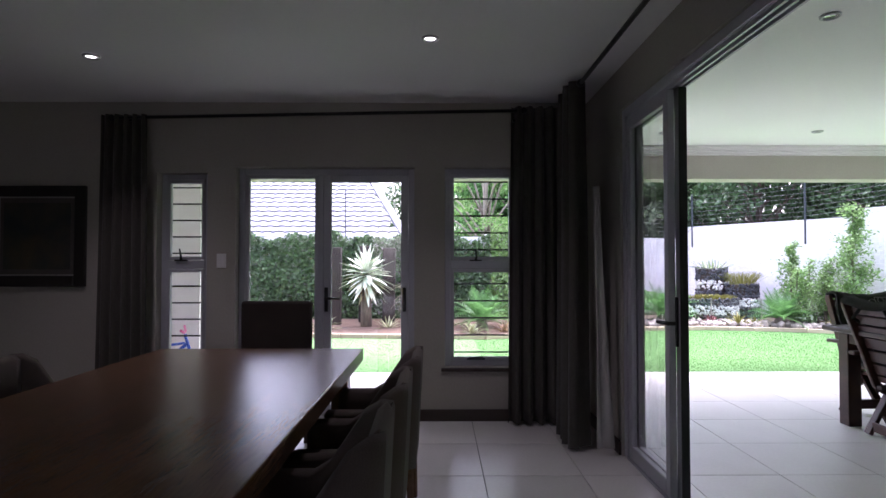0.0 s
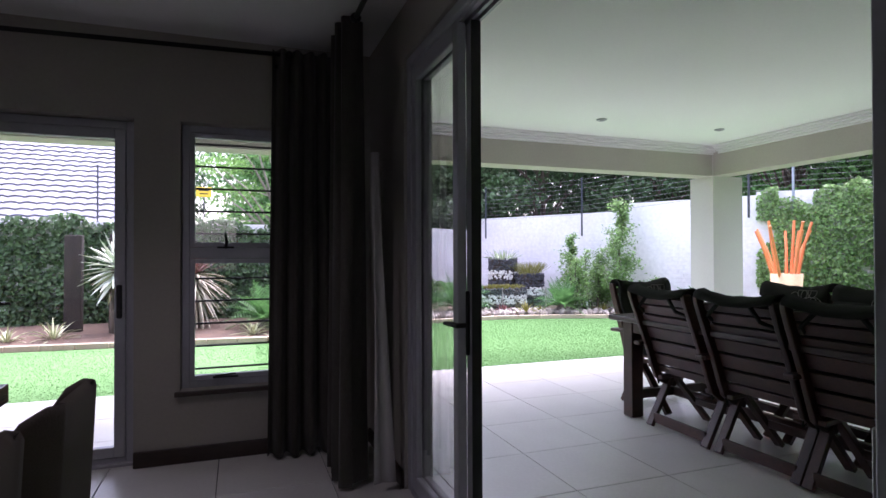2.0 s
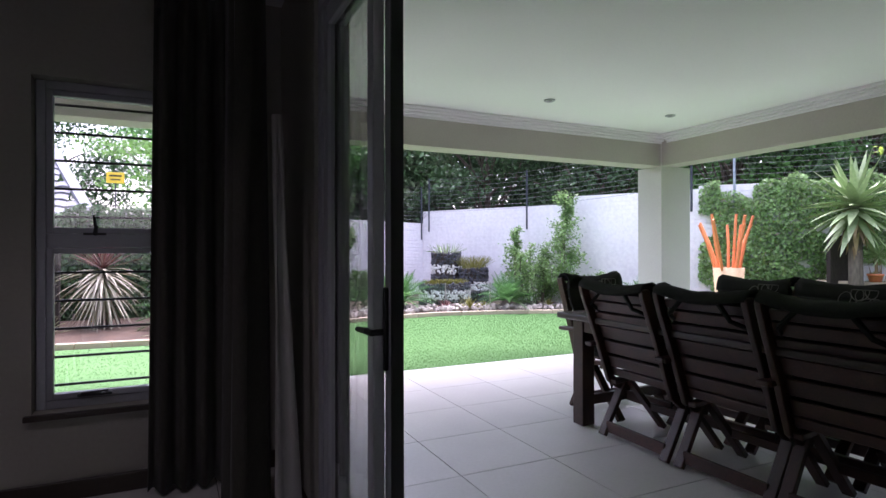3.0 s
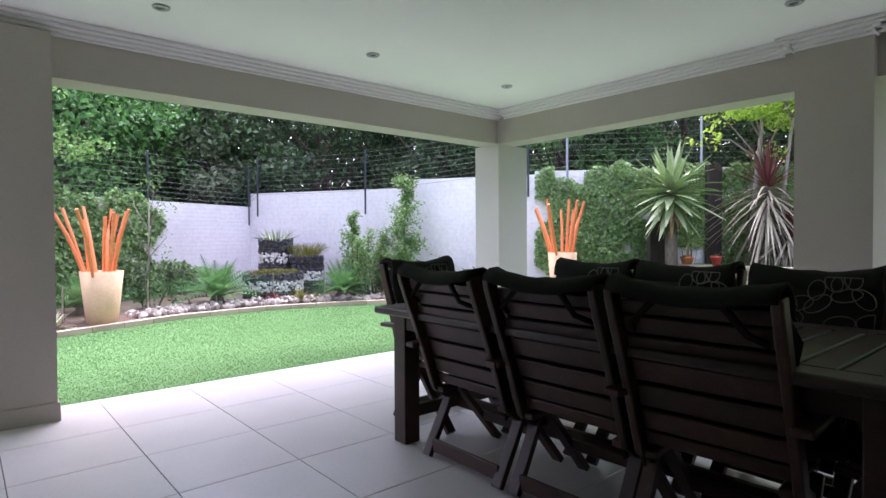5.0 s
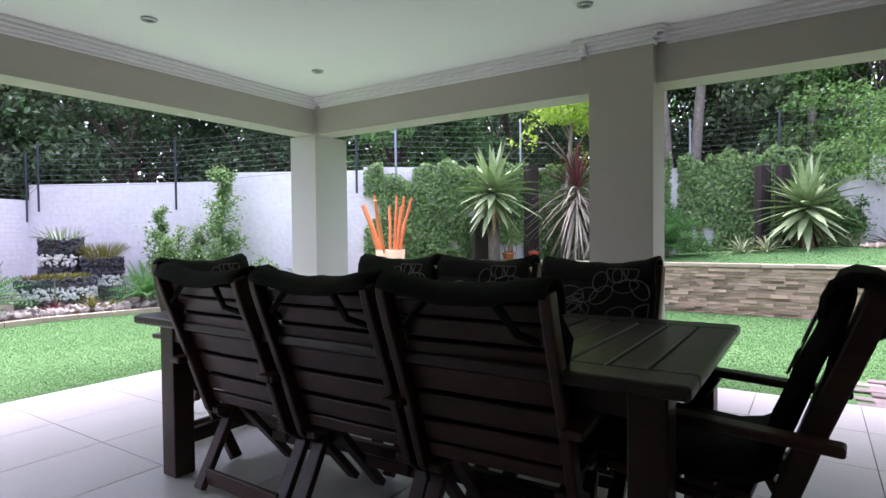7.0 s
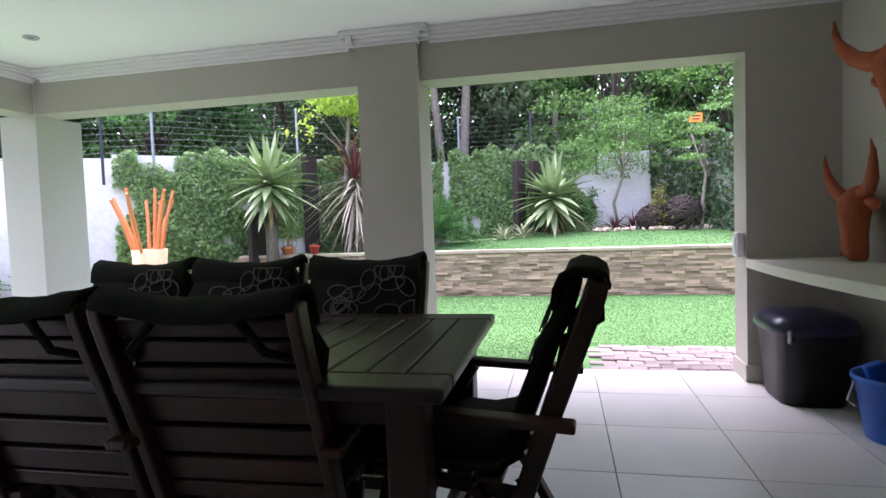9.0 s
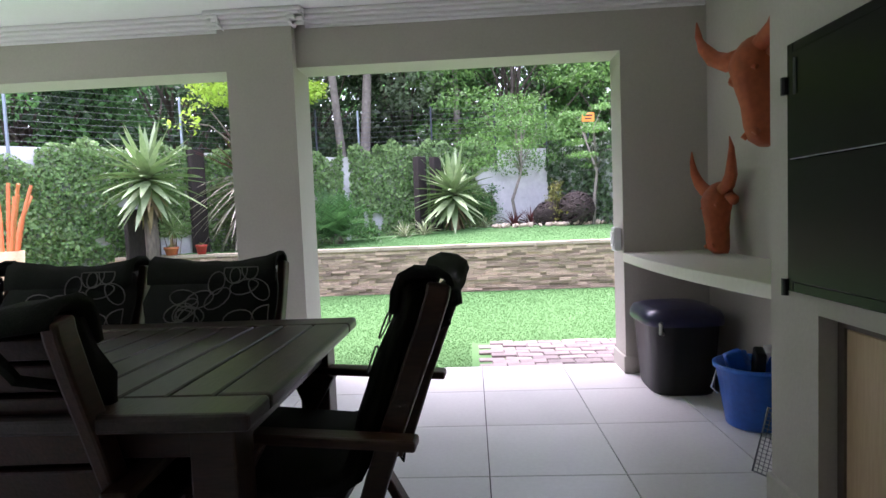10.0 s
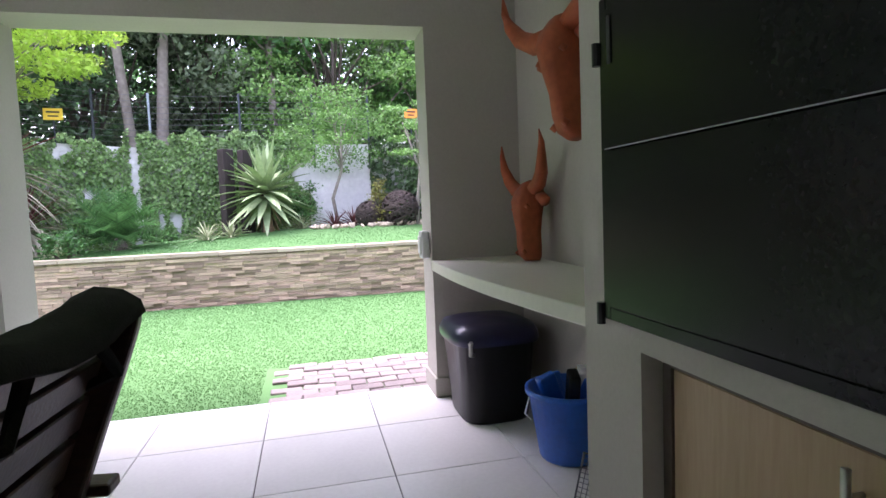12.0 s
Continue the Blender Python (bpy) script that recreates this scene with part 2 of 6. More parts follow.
M_PICLINE = material("pale_inner_fillet", (0.35, 0.33, 0.30), None, 0.6)
M_BIKERED = material("red_paint", (0.55, 0.02, 0.02), None, 0.35)
M_BIKEBLUE = material("blue_paint", (0.02, 0.09, 0.55), None, 0.35)
M_BIKEPINK = material("pink_paint", (0.65, 0.09, 0.26), None, 0.35)
M_RUBBER = material("black_rubber", (0.02, 0.02, 0.02), None, 0.8)


def lamp_material(name, strength):
    m = bpy.data.materials.new(name)
    m.use_nodes = True
    p = m.node_tree.nodes["Principled BSDF"]
    p.inputs["Emission Color"].default_value = (1, 0.97, 0.92, 1)
    p.inputs["Emission Strength"].default_value = strength
    return m


M_BULB = lamp_material("lit_lamp", 1.6)
M_BULBOFF = material("lamp_reflector", (0.5, 0.5, 0.5), None, 0.2, metal=0.8)


# ---- mesh helpers ----
def box(bm, x0, x1, y0, y1, z0, z1, m=None):
    vs = [bm.verts.new(((m @ Vector(c)) if m else c)) for c in
          ((x0, y0, z0), (x1, y0, z0), (x1, y1, z0), (x0, y1, z0), (x0, y0, z1), (x1, y0, z1), (x1, y1, z1), (x0, y1, z1))]
    for f in ((3, 2, 1, 0), (4, 5, 6, 7), (0, 1, 5, 4), (1, 2, 6, 5), (2, 3, 7, 6), (3, 0, 4, 7)):
        bm.faces.new([vs[i] for i in f])
    return bm


def boxes(*dims):
    bm = bmesh.new()
    for d in dims:
        box(bm, *d)
    return bm


def rounded(bm, r=0.006, seg=2):
    bmesh.ops.bevel(bm, geom=bm.edges[:], offset=r, segments=seg, affect='EDGES', profile=0.5)
    return bm


def rbox(x0, x1, y0, y1, z0, z1, r=0.006, seg=2):
    return rounded(boxes((x0, x1, y0, y1, z0, z1)), r, seg)


def bar(bm, p, q, w, h, up=(0, 0, 1)):
    """A square-section bar from p to q, w wide and h high."""
    p, q = Vector(p), Vector(q)
    d = q - p
    z = d.normalized()
    x = Vector(up).cross(z)
    if x.length < 1e-4:
        x = Vector((1, 0, 0))
    x.normalize()
    y = z.cross(x)
    m = Matrix((x, y, z)).transposed().to_4x4()
    m.translation = p
    return box(bm, -w / 2, w / 2, -h / 2, h / 2, 0, d.length, m)


def tube(bm, pts, radii, n=8):
    """A tapered round tube through the points."""
    pts = [Vector(p) for p in pts]
    rings = []
    ref = Vector((0.13, 0.31, 0.94))
    for i, p in enumerate(pts):
        d = (pts[min(i + 1, len(pts) - 1)] - pts[max(i - 1, 0)]).normalized()
        x = d.cross(ref)
        if x.length < 0.05:
            x = d.cross(Vector((1, 0, 0)))
        x.normalize()
        y = d.cross(x)
        r = radii[i] if hasattr(radii, "__len__") else radii
        rings.append([bm.verts.new(p + r * (math.cos(a) * x + math.sin(a) * y)) for a in (2 * math.pi * k / n for k in range(n))])
    for a, b in zip(rings, rings[1:]):
        for k in range(n):
            bm.faces.new((a[k], a[(k + 1) % n], b[(k + 1) % n], b[k]))
    bm.faces.new(rings[0][::-1])
    bm.faces.new(rings[-1])
    return bm


def lathe(bm, profile, n=28, centre=(0, 0, 0), squash=1.0):
    """Profile of (radius, z) turned about the upright axis."""
    cx, cy, cz = centre
    rings = [[bm.verts.new((cx + max(r, 1e-4) * math.cos(2 * math.pi * k / n), cy + squash * max(r, 1e-4) * math.sin(2 * math.pi * k / n), cz + z))
              for k in range(n)] for r, z in profile]
    for a, b in zip(rings, rings[1:]):
        for k in range(n):
            bm.faces.new((a[k], a[(k + 1) % n], b[(k + 1) % n], b[k]))
    return bm


def prism(bm, outline, y0, y1, axis='y'):
    """A flat outline of (u, v) pushed through a depth; u, v are the two other axes in order."""
    def at(u, v, d):
        return (u, d, v) if axis == 'y' else (d, u, v) if axis == 'x' else (u, v, d)
    a = [bm.verts.new(at(u, v, y0)) for u, v in outline]
    b = [bm.verts.new(at(u, v, y1)) for u, v in outline]
    n = len(outline)
    bm.faces.new(a)
    bm.faces.new(b[::-1])
    for i in range(n):
        bm.faces.new((a[i], b[i], b[(i + 1) % n], a[(i + 1) % n]))
    bmesh.ops.recalc_face_normals(bm, faces=bm.faces[:])
    return bm


def part(name, bm, mat, parent=None, label="", smooth=False):
    me = bpy.data.meshes.new(name)
    bmesh.ops.recalc_face_normals(bm, faces=bm.faces[:])
    bm.to_mesh(me)
    bm.free()
    return mesh_part(name, me, mat, parent, label, smooth)


def mesh_part(name, me, mat, parent=None, label="", smooth=False):
    me.materials.append(mat)
    if smooth:
        me.shade_smooth()
    ob = new(name, me)
    if parent:
        ob.parent = parent
    if label:
        ob["label"] = label
    return ob


def thing(name, label, category, m=None, group="", kind=""):
    ob = new(name)
    ob.empty_display_size = 0.1
    if m:
        ob.matrix_basis = m
    return tagged(ob, label, category, group, kind)


def structure(name, bm, mat, label, category, smooth=False):
    return tagged(part(name, bm, mat, None, "", smooth), label, category, kind="structure")


def leaf_mesh(name, centres, size, aspect=1.7, up=0.35, facing=None, spread=1.0, rng=None, droop=0.0):
    """One small folded leaf at each centre. facing: a direction that leaves tend to face."""
    rng = rng or np.random.default_rng(7)
    c = np.asarray(centres, float)
    n = len(c)
    nor = rng.normal(size=(n, 3)) * spread
    nor += np.array(facing if facing is not None else (0, 0, up * 3))
    nor /= np.linalg.norm(nor, axis=1)[:, None] + 1e-9
    t = rng.normal(size=(n, 3))
    t[:, 2] -= droop * 2
    t -= (t * nor).sum(1)[:, None] * nor
    t /= np.linalg.norm(t, axis=1)[:, None] + 1e-9
    b = np.cross(nor, t)
    s = size * rng.uniform(0.6, 1.35, n)[:, None]
    v = np.empty((n, 4, 3))
    v[:, 0] = c - t * s * 0.5
    v[:, 1] = c + b * s * 0.5 / aspect + nor * s * 0.08
    v[:, 2] = c + t * s * 0.5
    v[:, 3] = c - b * s * 0.5 / aspect + nor * s * 0.08
    me = bpy.data.meshes.new(name)
    me.from_pydata(v.reshape(-1, 3), [], np.arange(4 * n).reshape(n, 4).tolist())
    return me


def blade(bm, base, tip_dir, length, width, arch, n=6, thick=0.006, taper=0.15):
    """A long arching leaf with a folded keel: base, heading (unit vector), arch: how far it bends down."""
    base, d = Vector(base), Vector(tip_dir).normalized()
    flat = Vector((d.x, d.y, 0))
    side = Vector((-d.y, d.x, 0)) if flat.length > 0.05 else Vector((1, 0, 0))
    side.normalize()
    rows = []
    for i in range(n + 1):
        s = i / n
        p = base + d * length * s - Vector((0, 0, arch * length * s * s))
        w = width * (0.75 + 0.5 * s if s < 0.3 else 0.9 * (1 - ((s - 0.3) / 0.7) ** 1.6)) + width * 0.02
        rows.append((bm.verts.new(p - side * w / 2), bm.verts.new(p - Vector((0, 0, thick + w * taper))), bm.verts.new(p + side * w / 2)))
    for a, b in zip(rows, rows[1:]):
        bm.faces.new((a[0], a[1], b[1], b[0]))
        bm.faces.new((a[1], a[2], b[2], b[1]))
        bm.faces.new((a[2], a[0], b[0], b[2]))
    return bm


# ---- plan, in metres ----
NORTH = 5.28          # inner face of the dining room's garden wall
EAST = 1.62           # inner face of the wall with the sliding doors
CEIL = 2.6
BEAM_N = 7.03         # inner face of the patio's garden beam
BEAM_E = 6.41         # inner face of the patio's side beam
BEAM_Z = 2.235
BRAAI = 1.22          # face of the built-in grill wall
TERRACE = 0.68

# ---- dining room shell ----
wn = bmesh.new()
for d in ((-4.6, -1.90, NORTH, 5.53, 0, CEIL), (-1.90, -1.49, NORTH, 5.53, 2.02, CEIL), (-1.90, -1.49, NORTH, 5.53, 0, 0.43),
          (-1.49, -1.26, NORTH, 5.53, 0, CEIL), (-1.26, 0.20, NORTH, 5.53, 2.07, CEIL), (0.20, 0.45, NORTH, 5.53, 0, CEIL),
          (0.45, 1.06, NORTH, 5.53, 2.07, CEIL), (0.45, 1.06, NORTH, 5.53, 0, 0.43), (1.06, EAST, NORTH, 5.53, 0, CEIL)):
    box(wn, *d)
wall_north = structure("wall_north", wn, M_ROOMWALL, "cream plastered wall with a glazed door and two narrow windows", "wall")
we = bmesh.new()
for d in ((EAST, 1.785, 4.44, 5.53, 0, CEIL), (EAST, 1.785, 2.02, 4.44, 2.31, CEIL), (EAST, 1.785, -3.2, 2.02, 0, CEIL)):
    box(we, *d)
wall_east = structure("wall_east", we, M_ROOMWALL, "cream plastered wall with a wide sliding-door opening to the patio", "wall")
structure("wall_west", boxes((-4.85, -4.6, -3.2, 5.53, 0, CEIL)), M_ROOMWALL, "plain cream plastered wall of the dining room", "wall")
# out-of-view back wall; its opening is added to let sky light in
structure("wall_south", boxes((-4.85, -1.2, -3.45, -3.2, 0, CEIL), (0.8, 1.88, -3.45, -3.2, 0, CEIL), (-1.2, 0.8, -3.45, -3.2, 0, 0.9), (-1.2, 0.8, -3.45, -3.2, 2.1, CEIL)), M_ROOMWALL, "cream plastered wall with a broad opening added for daylight", "wall")
structure("ceiling_room", boxes((-4.85, 1.75, -3.45, 5.53, CEIL, CEIL + 0.12)), M_CEIL, "flat white painted dining room ceiling", "ceiling")
for d in ((0.20, 1.60, NORTH - 0.018, NORTH - 0.001, 0, 0.095), (-1.49, -1.26, NORTH - 0.018, NORTH - 0.001, 0, 0.095), (-4.6, -1.9, NORTH - 0.018, NORTH - 0.001, 0, 0.095),
          (EAST - 0.018, EAST - 0.001, 4.45, 5.26, 0, 0.095), (EAST - 0.018, EAST - 0.001, -3.2, 2.01, 0, 0.095)):
    structure("baseboard", rounded(boxes(d), 0.004, 1), M_SKIRT, "dark stained wooden skirting board", "skirting")


def frame_bars(bm, x0, x1, z0, z1, w, y0, y1):
    box(bm, x0, x0 + w, y0, y1, z0, z1)
    box(bm, x1 - w, x1, y0, y1, z0, z1)
    box(bm, x0 + w, x1 - w, y0, y1, z0, z0 + w)
    box(bm, x0 + w, x1 - w, y0, y1, z1 - w, z1)
    return bm


def narrow_window(name, x0, x1, z0, z1):
    """Two-light aluminium window with burglar bars, stay and sill."""
    w = thing(name, "narrow grey aluminium window with horizontal burglar bars", "window", kind="structure")
    zt = 1.27
    part("window_frame", rounded(frame_bars(bmesh.new(), x0 + 0.002, x1 - 0.002, z0, z1 - 0.002, 0.045, 5.36, 5.42), 0.004, 1), M_ALU, w)
    part("transom", rbox(x0 + 0.047, x1 - 0.047, 5.355, 5.42, zt - 0.035, zt + 0.035, 0.004, 1), M_ALU, w)
    part("casement", rounded(frame_bars(bmesh.new(), x0 + 0.048, x1 - 0.048, z0 + 0.047, zt - 0.037, 0.028, 5.352, 5.40), 0.003, 1), M_ALU, w)
    part("casement", rounded(frame_bars(bmesh.new(), x0 + 0.048, x1 - 0.048, zt + 0.037, z1 - 0.05, 0.028, 5.352, 5.40), 0.003, 1), M_ALU, w)
    for a, b in ((z0 + 0.07, zt - 0.06), (zt + 0.06, z1 - 0.07)):
        g = part("pane", boxes((x0 + 0.07, x1 - 0.07, 5.372, 5.378, a, b)), M_GLASS, w)
        g.visible_shadow = False
    n = 11
    for i in range(n):
        z = z0 + 0.10 + (z1 - z0 - 0.2) * i / (n - 1)
        if abs(z - zt) > 0.05:
            bm = tube(bmesh.new(), [(x0 + 0.01, 5.455, z), (x1 - 0.01, 5.455, z)], 0.007, 8)
            part("burglar_bar", bm, M_BLACKMETAL, w)
    xm = x0 + 0.42 * (x1 - x0)
    bm = boxes((xm - 0.05, xm + 0.05, 5.33, 5.352, zt + 0.028, zt + 0.04))
    tube(bm, [(xm, 5.34, zt + 0.03), (xm + 0.006, 5.325, zt + 0.07), (xm - 0.004, 5.32, zt + 0.13)], [0.012, 0.009, 0.006], 8)
    part("catch", bm, M_BLACKMETAL, w, "black window catch")
    bm = boxes((xm - 0.075, xm + 0.075, 5.33, 5.352, z0 + 0.055, z0 + 0.068))
    tube(bm, [(xm - 0.06, 5.335, z0 + 0.07), (xm + 0.06, 5.33, z0 + 0.078)], 0.006, 6)
    part("stay", bm, M_BLACKMETAL, w, "black casement stay")
    part("window_sill", rbox(x0 - 0.03, x1 + 0.03, NORTH - 0.03, 5.36, z0 - 0.028, z0 - 0.001, 0.005), M_SKIRT, w, "dark slate sill")
    return w


narrow_window("window_1", -1.90, -1.49, 0.43, 2.02)
narrow_window("window_2", 0.45, 1.06, 0.43, 2.07)

# unseen window added in that opening, only to brighten the dining room
w3 = thing("window_3", "unseen broad grey aluminium window, added to let daylight into the room", "window", kind="structure")
part("window_frame", rounded(frame_bars(bmesh.new(), -1.198, 0.798, 0.902, 2.098, 0.05, -3.36, -3.30), 0.004, 1), M_ALU, w3)
part("mullion", boxes((-0.225, -0.175, -3.36, -3.30, 0.952, 2.048)), M_ALU, w3)
for xa, xb in ((-1.15, -0.225), (-0.175, 0.75)):
    g = part("pane", boxes((xa, xb, -3.333, -3.327, 0.95, 2.05)), M_GLASS, w3)
    g.visible_shadow = False

# garden door: fixed light and a hinged leaf
d1 = thing("door_1", "grey aluminium glazed garden door, closed", "door", kind="structure")
part("door_frame", rounded(frame_bars(bmesh.new(), -1.258, 0.198, 0.002, 2.066, 0.05, 5.36, 5.43), 0.004, 1), M_ALU, d1)
part("mullion", rbox(-0.60, -0.555, 5.355, 5.43, 0.052, 2.016, 0.004, 1), M_ALU, d1)
fix = part("fixed_light", rounded(frame_bars(bmesh.new(), -1.206, -0.602, 0.054, 2.014, 0.03, 5.365, 5.41), 0.003, 1), M_ALU, d1)
leaf = part("door_leaf", rounded(frame_bars(bmesh.new(), -0.553, 0.146, 0.054, 2.014, 0.06, 5.35, 5.40), 0.004, 1), M_ALU, d1)
g = part("pane", boxes((-1.18, -0.63, 5.385, 5.391, 0.08, 1.99)), M_GLASS, fix)
g.visible_shadow = False
g = part("pane", boxes((-0.50, 0.09, 5.373, 5.379, 0.11, 1.96)), M_GLASS, leaf)
g.visible_shadow = False
bm = rbox(-0.545, -0.515, 5.337, 5.35, 0.88, 1.08, 0.004)
tube(bm, [(-0.53, 5.34, 0.99), (-0.53, 5.30, 0.99), (-0.50, 5.295, 0.992), (-0.41, 5.298, 0.99)], [0.011, 0.011, 0.011, 0.008], 8)
part("door_handle", bm, M_BLACKMETAL, leaf, "black lever handle on a long plate")
bm = rbox(0.10, 0.13, 5.325, 5.35, 0.88, 1.08, 0.008)
part("pull_handle", bm, M_BLACKMETAL, leaf, "black upright pull handle")
part("threshold", rbox(-1.258, 0.198, 5.33, 5.46, 0.001, 0.022, 0.004, 1), M_ALU, d1)

# sliding doors to the patio: outer frame and two stacked leaves
d2 = thing("door_2", "grey aluminium sliding patio door, leaves stacked open", "door", kind="structure")
bm = bmesh.new()
for d in ((1.635, 1.765, 4.385, 4.438, 0.004, 2.308), (1.635, 1.765, 2.022, 2.075, 0.004, 2.308), (1.635, 1.765, 2.075, 4.385, 2.255, 2.308)):
    box(bm, *d)
part("door_frame", rounded(bm, 0.004, 1), M_ALU, d2)
bm = boxes((1.635, 1.765, 2.075, 4.385, 0.001, 0.008))
for x in (1.66, 1.7, 1.735):
    box(bm, x - 0.005, x + 0.005, 2.075, 4.385, 0.008, 0.018)
part("track", bm, M_ALU, d2)
bm = boxes()
for x in (1.66, 1.7, 1.735):
    box(bm, x - 0.006, x + 0.006, 2.075, 4.385, 2.235, 2.255)
part("top_track", bm, M_ALU, d2)
part("strike_plate", rbox(1.645, 1.69, 2.0755, 2.086, 0.86, 1.0, 0.003, 1), M_STEEL, d2, "small steel strike plate")


def sliding_leaf(x, y0, y1, handle):
    lf = bmesh.new()
    for d in ((x - 0.02, x + 0.02, y0, y0 + 0.058, 0.02, 2.235), (x - 0.02, x + 0.02, y1 - 0.058, y1, 0.02, 2.235),
              (x - 0.02, x + 0.02, y0 + 0.058, y1 - 0.058, 0.02, 0.10), (x - 0.02, x + 0.02, y0 + 0.058, y1 - 0.058, 2.165, 2.235)):
        box(lf, *d)
    o = part("sliding_leaf", rounded(lf, 0.004, 1), M_ALU, d2)
    p = part("pane", boxes((x - 0.003, x + 0.003, y0 + 0.053, y1 - 0.053, 0.095, 2.17)), M_GLASS, o)
    p.visible_shadow = False
    if handle:
        part("seal", boxes((x - 0.021, x + 0.021, y0 - 0.008, y0 - 0.001, 0.02, 2.235)), M_GASKET, o, "black brush seal")
        bm = rbox(x - 0.036, x - 0.02, y0 + 0.018, y0 + 0.052, 0.83, 1.10, 0.005)
        tube(bm, [(x - 0.03, y0 + 0.035, 0.955), (x - 0.075, y0 + 0.035, 0.955), (x - 0.08, y0 + 0.06, 0.957), (x - 0.082, y0 + 0.16, 0.952)], [0.012, 0.012, 0.012, 0.009], 8)
        part("door_handle", bm, M_BLACKMETAL, o, "black lever handle")
    return o


sliding_leaf(1.715, 3.69, 4.38, True)
sliding_leaf(1.665, 3.72, 4.38, False)

# ---- patio shell ----
structure("wall_facade_south", boxes((1.88, 4.61, 0.9, BRAAI - 0.26, 0, CEIL)), M_WALL, "plain plastered wall behind the built-in grill", "wall")
bw = bmesh.new()
for d in ((1.787, 3.16, BRAAI - 0.25, BRAAI, 0, CEIL), (4.475, 4.61, 0.72, BRAAI, 0, CEIL), (3.16, 4.475, BRAAI - 0.25, BRAAI, 1.70, CEIL),
          (3.16, 4.475, BRAAI - 0.25, BRAAI, 0.785, 0.845), (4.32, 4.475, BRAAI - 0.25, BRAAI, 0, 0.785)):
    box(bw, *d)
structure("wall_grill", bw, M_WALL, "plastered wall built round a steel grill and a wooden cupboard", "wall")
structure("wall_niche", boxes((4.61, 6.68, 0.46, 0.71, 0, CEIL)), M_WALL, "pale plastered back wall of the shelf niche", "wall")
ws = boxes((BEAM_E, 6.68, 0.71, 1.29, 0, CEIL))
structure("wall_side", ws, M_WALL, "short plastered return wall beside the garden opening", "wall")
structure("beam_east", boxes((BEAM_E, 6.68, 1.29, 3.53, BEAM_Z, CEIL), (BEAM_E, 6.68, 4.0, BEAM_N, BEAM_Z, CEIL)), M_WALL, "grey-beige plastered beam over the side openings", "beam")
structure("beam_north", boxes((-5.2, BEAM_E, BEAM_N, 7.30, BEAM_Z, CEIL), (BEAM_E, 6.68, BEAM_N, 7.30, BEAM_Z, CEIL)), M_WALL, "grey-beige plastered beam over the garden side", "beam")
structure("column_wide", boxes((6.335, 6.70, 3.53, 4.0, 0, CEIL)), M_WALL, "wide plastered column between the side openings", "column")
structure("pillar_corner", boxes((6.405, 6.89, 7.02, 7.40, 0, BEAM_Z), (6.405, 6.69, 7.02, 7.31, BEAM_Z, 2.50)), M_COLUMN, "pale plastered corner pillar of the patio", "column")
structure("pillar_west", boxes((1.74, 2.19, 6.93, 7.32, 0, 2.50)), M_WALL, "grey-beige plastered pillar on the garden edge", "column")
structure("pillar_far", boxes((-2.75, -2.27, 7.0, 7.38, 0, 2.50)), M_COLUMN, "pale plastered veranda pillar", "column")
structure("ceiling_patio", boxes((1.75, 6.69, 0.46, 7.31, CEIL + 0.001, CEIL + 0.12), (-5.2, 1.75, 5.53, 7.31, CEIL + 0.001, CEIL + 0.12)), M_CEIL, "flat white painted patio ceiling", "ceiling")
structure("roof", boxes((-6, 7.6, -4, 8.2, CEIL + 0.13, CEIL + 0.35)), M_ROOFTILE, "low roof slab over house and patio", "roof")
for d in ((1.725, 2.205, 6.915, 7.335, 0, 0.12), (BEAM_E - 0.015, 6.695, 1.03, 1.305, 0.001, 0.12), (6.32, 6.715, 3.515, 4.015, 0.001, 0.12), (6.39, 6.905, 7.005, 7.415, 0.001, 0.12),
          (4.4, 4.625, 1.17, 1.235, 0.001, 0.12)):
    structure("trim_skirting", rounded(boxes(d), 0.004, 1), M_WALL, "plaster skirting band at the foot", "skirting")


def cornice(x0, y0, x1, y1, nx, ny):
    """A stepped plaster cornice along a wall line; (nx, ny) points into the patio."""
    bm = bmesh.new()
    for out, z0, z1 in ((0.105, CEIL - 0.028, CEIL - 0.001), (0.082, CEIL - 0.050, CEIL - 0.029), (0.050, CEIL - 0.076, CEIL - 0.051), (0.020, CEIL - 0.100, CEIL - 0.077)):
        xs = sorted((x0, x1)) if nx == 0 else sorted((x0, x0 + nx * out))
        ys = sorted((y0, y1)) if ny == 0 else sorted((y0, y0 + ny * out))
        box(bm, xs[0], xs[1], ys[0], ys[1], z0, z1)
    structure("trim_cornice", rounded(bm, 0.006, 2), M_TRIMWHITE, "white stepped plaster cornice", "cornice")


cornice(1.89, BEAM_N - 0.001, BEAM_E, BEAM_N - 0.001, 0, -1)
cornice(BEAM_E - 0.001, 0.72, BEAM_E - 0.001, 3.45, -1, 0)
cornice(BEAM_E - 0.001, 4.08, BEAM_E - 0.001, BEAM_N - 0.1, -1, 0)
cornice(6.334, 3.43, 6.334, 4.10, -1, 0)
cornice(6.24, 3.529, BEAM_E - 0.02, 3.529, 0, -1)
cornice(6.24, 4.001, BEAM_E - 0.02, 4.001, 0, 1)
cornice(4.62, 0.711, 6.3, 0.711, 0, 1)
cornice(1.89, BRAAI + 0.001, 4.61, BRAAI + 0.001, 0, 1)
cornice(1.786, 1.3, 1.786, 5.5, 1, 0)

